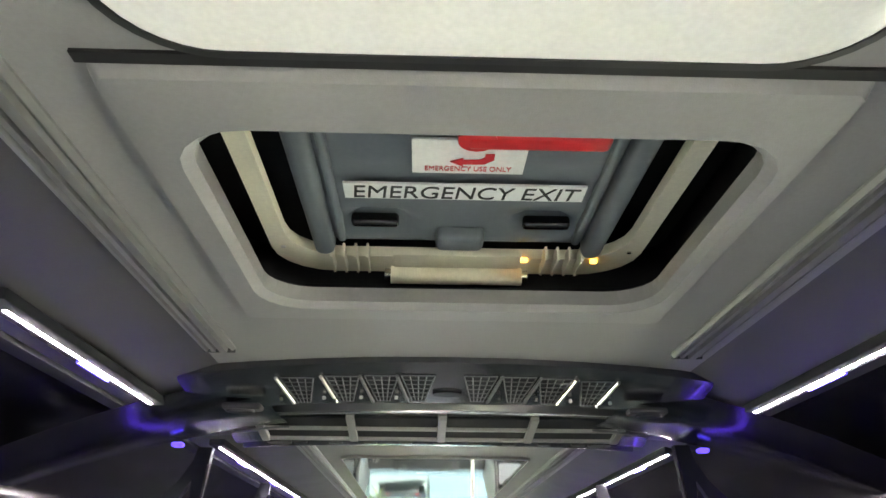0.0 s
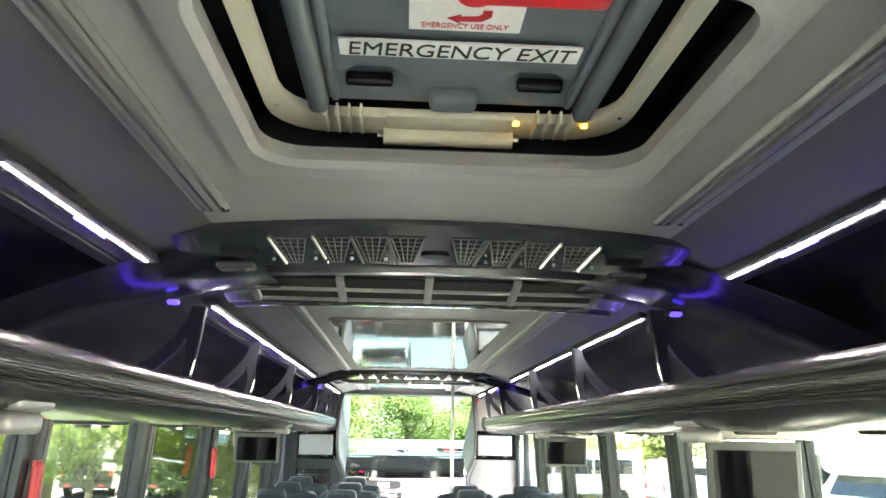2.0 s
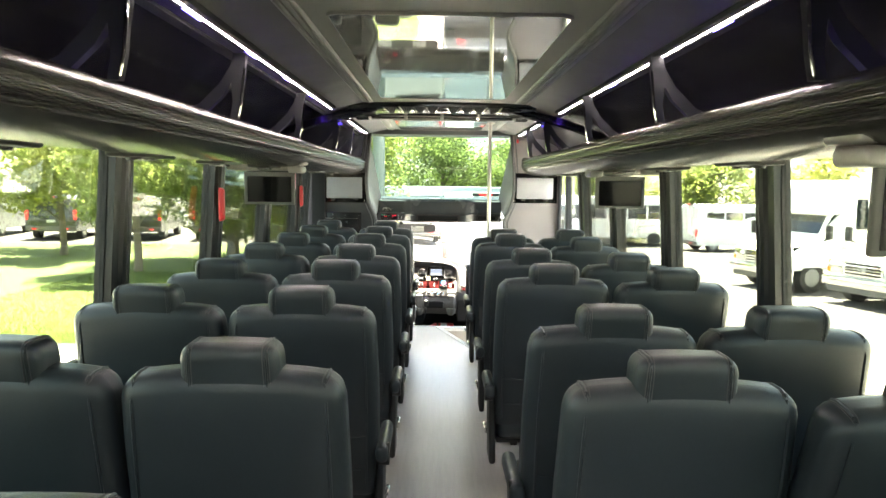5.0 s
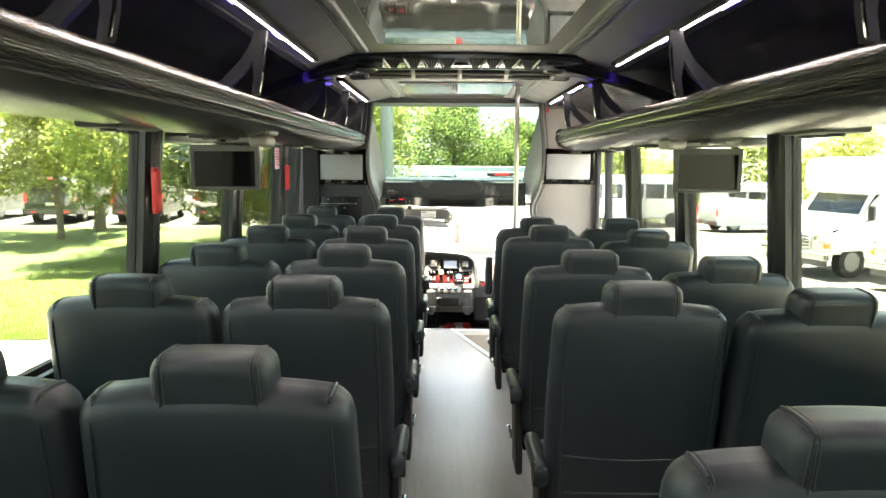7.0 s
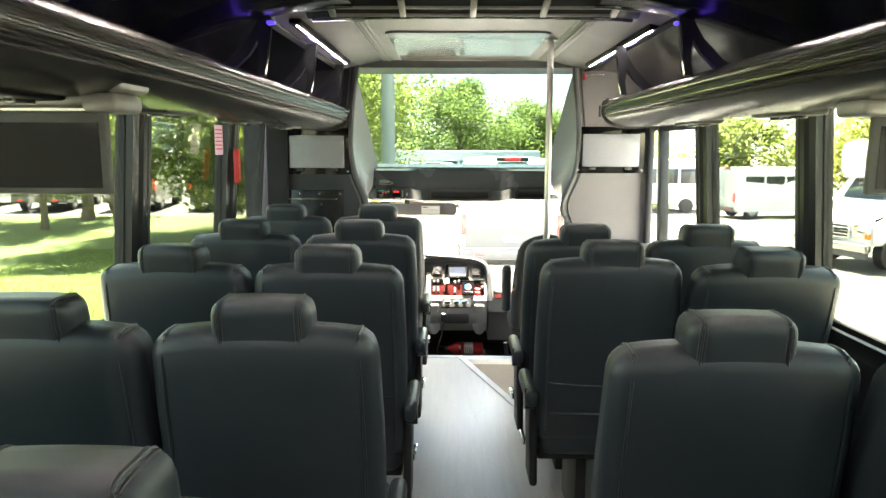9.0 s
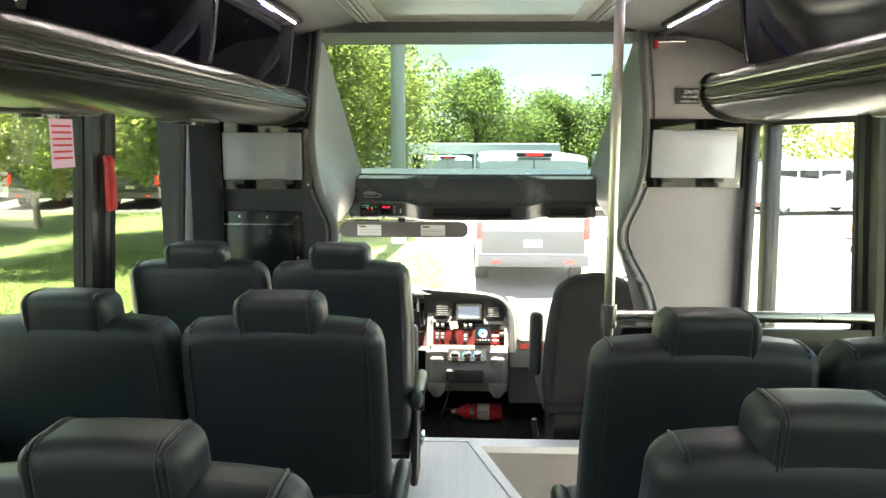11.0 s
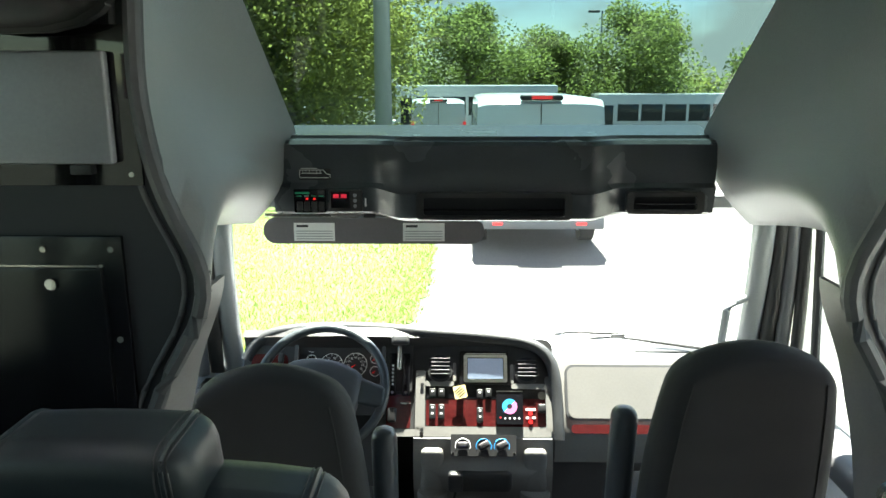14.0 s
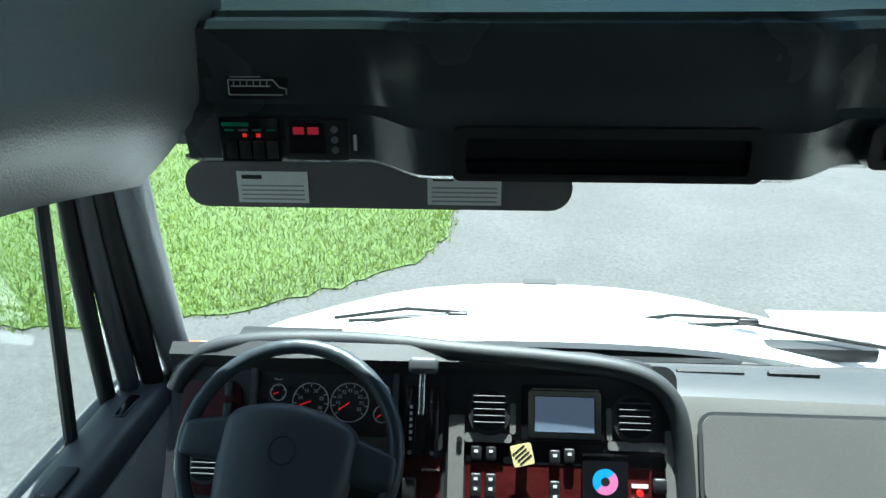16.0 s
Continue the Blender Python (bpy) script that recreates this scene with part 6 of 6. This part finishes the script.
def tree(x, y, h, crown, base, spread, seed, lab, leaf, n=5200, size=0.085, trunk=0.13):
    """A tapered trunk with limbs and a crown of small leaf clusters."""
    z0 = ground_z(x, y)
    n, size = int(n * 1.7), size * 0.8
    rnd = random.Random(seed)
    t = thing("tree", (x, y, z0), lab, "tree", "trees")
    bm = bmesh.new()
    top = Vector((rnd.uniform(-.2, .2), rnd.uniform(-.2, .2), h * 0.72))
    tube(bm, [(0, 0, -0.1), (0.02, 0, 0.3), top * 0.4, top * 0.75, top], [trunk * 1.35, trunk, trunk * 0.85, trunk * 0.5, trunk * 0.15], 9)
    blobs = []
    for k in range(crown):
        a = rnd.random() * math.tau
        zz = base + (h - base) * (k + 0.5) / crown
        prof = math.sin(math.pi * min(0.97, 0.18 + 0.80 * (zz - base) / (h - base))) ** 0.8
        r = spread * prof * rnd.uniform(0.25, 0.95)
        c = Vector((r * math.cos(a), r * math.sin(a), zz + rnd.uniform(-0.2, 0.2)))
        blobs.append((c, rnd.uniform(0.28, 0.5) * spread * (0.5 + 0.5 * prof)))
        s = top * min(0.95, max(0.25, (zz - 0.25 * h) / (h * 0.72)))
        mid = s.lerp(c, 0.5) + Vector((0, 0, 0.12 * r))
        if k % 2 == 0:
            tube(bm, [s, mid, c], [trunk * 0.35, trunk * 0.22, trunk * 0.08], 6)
    part("trunk", bm, BARK, t)
    verts, faces = [], []
    for k in range(n):
        c, r = blobs[rnd.randrange(len(blobs))]
        d = Vector((rnd.gauss(0, 1), rnd.gauss(0, 1), rnd.gauss(0, 0.8))).normalized() * r * rnd.random() ** 0.45
        p = c + d
        u = Vector((rnd.gauss(0, 1), rnd.gauss(0, 1), rnd.gauss(0, 0.6))).normalized()
        v = u.cross(Vector((rnd.gauss(0, 1), rnd.gauss(0, 1), rnd.gauss(0, 1)))).normalized()
        s = size * rnd.uniform(0.6, 1.5)
        i = len(verts)
        verts += [p - u * s, p + v * s * 0.5 + Vector((0, 0, s * 0.2)), p + u * s, p - v * s * 0.5]
        faces.append((i, i + 1, i + 2, i + 3))
    me = bpy.data.meshes.new("crown")
    me.from_pydata([tuple(q) for q in verts], [], faces)
    me.materials.append(leaf)
    ob = new("crown", me)
    ob.parent = t
    return t


def wheel(parent, x, y, z, r=0.36, s=1):
    m = Matrix.Translation((x, y, z)) @ Matrix.Rotation(math.pi / 2, 4, "Y")
    w = part("wheel", moved(disc(bmesh.new(), 0, 0, -0.11, 0.11, r, 22), m), TYRE, parent)
    part("rim", moved(disc(bmesh.new(), 0, 0, -0.118, 0.118, r * 0.6, 18), m), SILVERPAINT, w)


def shuttle(x, y, turn, lab):
    """White cutaway shuttle facing along its own -y."""
    z0 = ground_z(x, y)
    v = thing("shuttle_bus", Matrix.Translation((x, y, z0)) @ Matrix.Rotation(radians(turn), 4, "Z"), lab, "shuttle bus", "parked shuttle buses")
    # bonnet and cab
    prof = [(0.0, 0.55), (-0.02, 0.95), (0.12, 1.10), (0.85, 1.25), (1.35, 1.95), (1.6, 2.05), (1.6, 0.55)]
    bm = prism(bmesh.new(), prof, 0, -0.98, 0.98)
    bmesh.ops.bevel(bm, geom=[e for e in bm.edges if abs(e.verts[0].co.x - e.verts[1].co.x) < 1e-6], offset=0.07, segments=2, affect="EDGES")
    part("cab", bm, WHITEPAINT, v)
    part("body", boxed(-1.12, 1.12, 1.55, 7.0, 0.5, 2.75, bev=0.12), WHITEPAINT, v)
    part("brow", rbox(bmesh.new(), (0, 1.45, 2.3), (2.1, 0.9, 0.85), 0.25, 4), WHITEPAINT, v)
    bm = sheet(bmesh.new(), [[(-0.80, 0.90, 1.28), (0.80, 0.90, 1.28)], [(-0.72, 1.335, 1.92), (0.72, 1.335, 1.92)]])
    part("windscreen", moved(bm, Matrix.Translation((0, -0.015, 0.012))), CARGLASS, v)
    g = part("grille", boxed(-0.50, 0.50, -0.07, 0.0, 0.66, 0.98, bev=0.02), CHROME, v, "chrome barred grille")
    for k in range(4):
        part("grille_slot", boxed(-0.44, 0.44, -0.076, -0.068, 0.70 + k * 0.068, 0.735 + k * 0.068), RUBBER, g)
    part("emblem", moved(disc(bmesh.new(), 0, 0, 0, 0.01, 0.07, 16), Matrix.LocRotScale((0, -0.076, 0.82), Euler((math.pi / 2, 0, 0)), (1.5, 0.8, 1))), SILVERPAINT, g)
    for s in (-1, 1):
        h = part("headlight", boxed(*sorted((s * 0.55, s * 0.93)), -0.05, 0.05, 0.68, 0.98, bev=0.02), CHROME, v, "clear headlight with amber corner")
        part("corner_lens", boxed(*sorted((s * 0.86, s * 0.94)), -0.055, 0.04, 0.70, 0.80), ORANGE, h)
        part("mirror", rbox(bmesh.new(), (s * 1.25, 0.85, 1.50), (0.16, 0.10, 0.34), 0.03, 2), PLASTIC, v)
        part("mirror_arm", tube(bmesh.new(), [(s * 0.9, 1.0, 1.25), (s * 1.25, 0.85, 1.36)], 0.02, 6), PLASTIC, v)
        wheel(v, s * 0.82, 0.72, 0.37, 0.37)
        wheel(v, s * 0.88, 5.2, 0.37, 0.37)
        for k in range(5):
            part("side_window", boxed(*sorted((s * 1.115, s * 1.125)), 1.8 + k * 1.0, 2.65 + k * 1.0, 1.55, 2.3), CARGLASS, v)
    part("bumper", boxed(-1.0, 1.0, -0.16, 0.0, 0.42, 0.62, bev=0.03), CHROME, v, "chrome front bumper")
    part("lower_valance", boxed(-0.9, 0.9, -0.08, 0.05, 0.28, 0.42, bev=0.02), BUMPER, v)
    return v


def panel_van(x, y, turn, paint, lab, high=2.1, length=5.3, grp="parked vans"):
    """A van whose rear faces its own -y."""
    z0 = ground_z(x, y)
    v = thing("van", Matrix.Translation((x, y, z0)) @ Matrix.Rotation(radians(turn), 4, "Z"), lab, "van", grp)
    L = length
    prof = [(0.0, 0.45), (0.0, high * 0.55), (0.10, high - 0.10), (0.25, high), (L * 0.70, high), (L * 0.84, high * 0.60), (L * 0.97, high * 0.48), (L, 0.5), (L, 0.35), (0.1, 0.35)]
    bm = bmesh.new()
    rows = []
    for t in (-1.0, -0.97, -0.85, -0.5, 0, 0.5, 0.85, 0.97, 1.0):
        e = abs(t) ** 8
        rows.append([(0.98 * t * (1 - 0.10 * max(0, (zz - 1.0) / high)), yy + 0.03 * e, zz - (0.05 * e if zz > high * 0.9 else 0)) for yy, zz in prof + prof[:1]])
    sheet(bm, rows)
    for r in (rows[0], rows[-1]):
        bm.faces.new([bm.verts.new(p) for p in r[:-1]])
    part("body", bm, paint, v)
    rw = part("rear_window", boxed(-0.72, 0.72, -0.012, 0.02, high * 0.58, high * 0.80, bev=0.008), CARGLASS, v)
    rw.matrix_basis = Matrix.Translation((0, 0.045, 0)) @ Matrix.Rotation(radians(-5), 4, "X")
    part("door_gap", tube(bmesh.new(), [(0, 0.0, 0.55), (0, 0.0, high * 0.55), (0, 0.10, high - 0.10)], 0.008, 6), RUBBER, v)
    part("rear_bumper", boxed(-0.97, 0.97, -0.10, 0.10, 0.38, 0.58, bev=0.04), BUMPER, v)
    part("lower_door", boxed(-0.90, 0.90, -0.010, 0.01, 0.60, 1.0, bev=0.005), BUMPER if paint is WHITEPAINT and high > 2.05 and grp == "van ahead" else paint, v)
    part("number_plate", boxed(-0.16, 0.16, -0.018, -0.008, 0.72, 0.84), STICKER, v)
    b = part("high_brake_light", rbox(bmesh.new(), (0, 0.10, high - 0.01), (0.62, 0.16, 0.08), 0.03, 3), RUBBER, v)
    part("lens", boxed(-0.15, 0.15, 0.005, 0.03, high - 0.03, high + 0.02), TAIL, b, "lit red brake lens")
    for s in (-1, 1):
        part("tail_light", boxed(*sorted((s * 0.88, s * 0.985)), -0.02, 0.05, 0.85, 1.25, bev=0.01), TAIL, v)
        part("reflector", boxed(*sorted((s * 0.55, s * 0.70)), -0.11, -0.095, 0.45, 0.49), TAIL, v)
        wheel(v, s * 0.86, 1.0, 0.34, 0.34)
        wheel(v, s * 0.86, L - 0.95, 0.34, 0.34)
        for k in range(3):
            a = 0.6 + k * (L * 0.66 - 0.6) / 3
            part("side_window", boxed(*sorted((s * 0.925, s * 0.945)), a, a + (L * 0.66 - 0.6) / 3 - 0.12, high * 0.60, high * 0.83), CARGLASS, v)
        bm = prism(bmesh.new(), [(L * 0.68, high * 0.60), (L * 0.68, high * 0.84), (L * 0.72, high * 0.84), (L * 0.80, high * 0.60)], 0, *sorted((s * 0.935, s * 0.955)))
        part("cab_window", bm, CARGLASS, v)
    return v


def coach(x, y, turn, lab):
    """A white shuttle seen side-on: long side along its own x."""
    z0 = ground_z(x, y)
    v = thing("parked_bus", Matrix.Translation((x, y, z0)) @ Matrix.Rotation(radians(turn), 4, "Z"), lab, "bus", "distant buses")
    part("body", boxed(-3.6, 3.6, 0, 2.3, 0.45, 2.85, bev=0.14), WHITEPAINT, v)
    for k in range(5):
        w = part("window", boxed(-2.6 + k * 1.15, -1.62 + k * 1.15, -0.012, 0.02, 1.55, 2.35, bev=0.01), CARGLASS, v)
        part("window_frame", boxed(-2.64 + k * 1.15, -2.60 + k * 1.15, -0.016, 0.01, 1.52, 2.38), RUBBER, w)
    part("door", boxed(-3.35, -2.85, -0.012, 0.02, 0.6, 2.3, bev=0.01), CARGLASS, v)
    for a in (-2.2, 2.3):
        part("wheel", moved(disc(bmesh.new(), 0, 0, -0.05, 0.1, 0.38, 20), Matrix.Translation((a, 0.0, 0.38)) @ Matrix.Rotation(math.pi / 2, 4, "X")), TYRE, v)
    part("nose", rbox(bmesh.new(), (-4.0, 1.15, 0.9), (1.3, 1.9, 0.9), 0.2, 3), WHITEPAINT, v)


def lamp_post(x, y, h):
    z0 = ground_z(x, y)
    p = thing("street_lamp", (x, y, z0), "slim grey car park lamp with twin heads", "street lamp")
    part("pole", tube(bmesh.new(), [(0, 0, 0), (0, 0, h)], [0.09, 0.06], 10), SILVERPAINT, p)
    for s in (-1, 1):
        part("lamp_head", rbox(bmesh.new(), (s * 0.55, 0, h - 0.05), (0.75, 0.3, 0.16), 0.05, 2), BUMPER, p)


ground()
tree(-4.4, 25.6, 8.0, 32, 0.5, 3.7, 11, "broad yellow-green oak at the lawn's edge", LEAFPALE, 36000, 0.072, 0.2)
tree(-6.6, 24.5, 9.5, 26, 1.8, 3.6, 12, "tall dark green oak on the lawn", LEAF, 32000, 0.082, 0.20)
tree(-8.25, 21.0, 5.6, 22, 1.9, 2.3, 13, "young oak with a slim grey trunk on the lawn", LEAF, 11000, 0.075, 0.11)
tree(-12.4, 25.2, 6.2, 22, 2.0, 2.6, 14, "young oak with a slim trunk on the lawn", LEAFPALE, 10000, 0.09, 0.11)
tree(-12.6, 28.3, 7.0, 22, 2.2, 2.9, 15, "oak with a pale trunk near the parked cars", LEAF, 9000, 0.10, 0.2)
tree(-17.5, 26.0, 7.0, 22, 2.2, 3.0, 16, "oak on the lawn beside the parked cars", LEAFPALE, 9000, 0.10, 0.13)
tree(0.4, 46.5, 6.4, 34, 0.4, 4.3, 17, "round dark green oak behind the parked buses", LEAF, 24000, 0.10, 0.22)
tree(9.3, 48.0, 6.8, 34, 0.4, 4.6, 18, "round dark green oak beyond the car park", LEAF, 24000, 0.10, 0.22)
tree(4.9, 49.5, 5.7, 30, 0.4, 4.2, 20, "dark green oak between the parked buses and the lamp", LEAF, 20000, 0.10, 0.22)
tree(-6.5, 46.0, 7.8, 24, 1.2, 4.5, 19, "dense oak behind the lawn", LEAF, 11000, 0.16, 0.22)
for k, (x, y) in enumerate(((14.5, 62), (22, 60), (30, 58), (39, 57), (-14, 52), (-22, 48), (-31, 44), (5, 70), (-40, 40), (48, 52))):
    tree(x, y, 4.6 + 0.6 * (k % 3), 20, 0.5, 4.6, 30 + k, "green oak in the far row beyond the car park", LEAF if k % 2 else LEAFPALE, 5200, 0.22, 0.2)
p = thing("utility_pole", (-1.72, 22.6, GZ), "tall pale concrete utility pole on the lawn", "utility pole")
part("pole", tube(bmesh.new(), [(0, 0, 0), (0, 0, 11)], [0.19, 0.15], 14), CONCRETE, p)
lamp_post(9.5, 58, 8.0)
panel_van(1.12, 17.3, 0, WHITEPAINT, "white panel van with a lit high brake light, parked ahead", 2.32, 5.5, "van ahead")
shuttle(8.2, 19.0, -72, "white cutaway shuttle bus with chrome grille facing the bus")
shuttle(9.2, 16.2, -72, "white cutaway shuttle bus with chrome grille parked beside another")
shuttle(10.4, 13.2, -72, "white cutaway shuttle bus with chrome grille parked in a row")
coach(10.3, 43.0, 0, "white shuttle bus parked far ahead side-on with dark windows")
coach(0.7, 39.5, 0, "white shuttle bus parked ahead beyond the van")
panel_van(13.5, 40.0, -80, WHITEPAINT, "white passenger van with dark windows across the car park", 2.5, 5.9)
panel_van(21.0, 38.0, -84, WHITEPAINT, "white high-roofed passenger van across the car park", 2.6, 5.9)
panel_van(-0.8, 33.0, 3, WHITEPAINT, "white van parked ahead beside the lawn", 2.0, 5.0)
panel_van(-15.8, 31.0, 8, DARKPAINT, "dark car parked beyond the lawn", 1.8, 4.8, "cars beyond the lawn")
panel_van(-12.4, 31.2, 8, DARKPAINT, "dark car with red tail lights parked beyond the lawn", 1.8, 4.8, "cars beyond the lawn")
panel_van(-9.2, 31.6, 8, DARKPAINT, "black car parked beyond the lawn", 1.75, 4.8, "cars beyond the lawn")
panel_van(-19.5, 31.4, 8, SILVERPAINT, "silver car parked beyond the lawn", 1.75, 4.8, "cars beyond the lawn")
panel_van(-6.2, 33.0, 30, SILVERPAINT, "silver car parked at the end of the lawn", 1.7, 4.6, "cars beyond the lawn")
# canopy post of the building beside the path
b = thing("canopy_post", (-7.2, 11.6, GZ), "white square canopy post on a stepped base", "post")
part("shaft", boxed(-0.2, 0.2, -0.2, 0.2, 0.03, 3.6, bev=0.02), WHITEPAINT, b)
part("base", boxed(-0.32, 0.32, -0.32, 0.32, 0.03, 0.85, bev=0.03), WHITEPAINT, b)
part("cap_band", boxed(-0.36, 0.36, -0.36, 0.36, 0.85, 0.95, bev=0.02), WHITEPAINT, b)
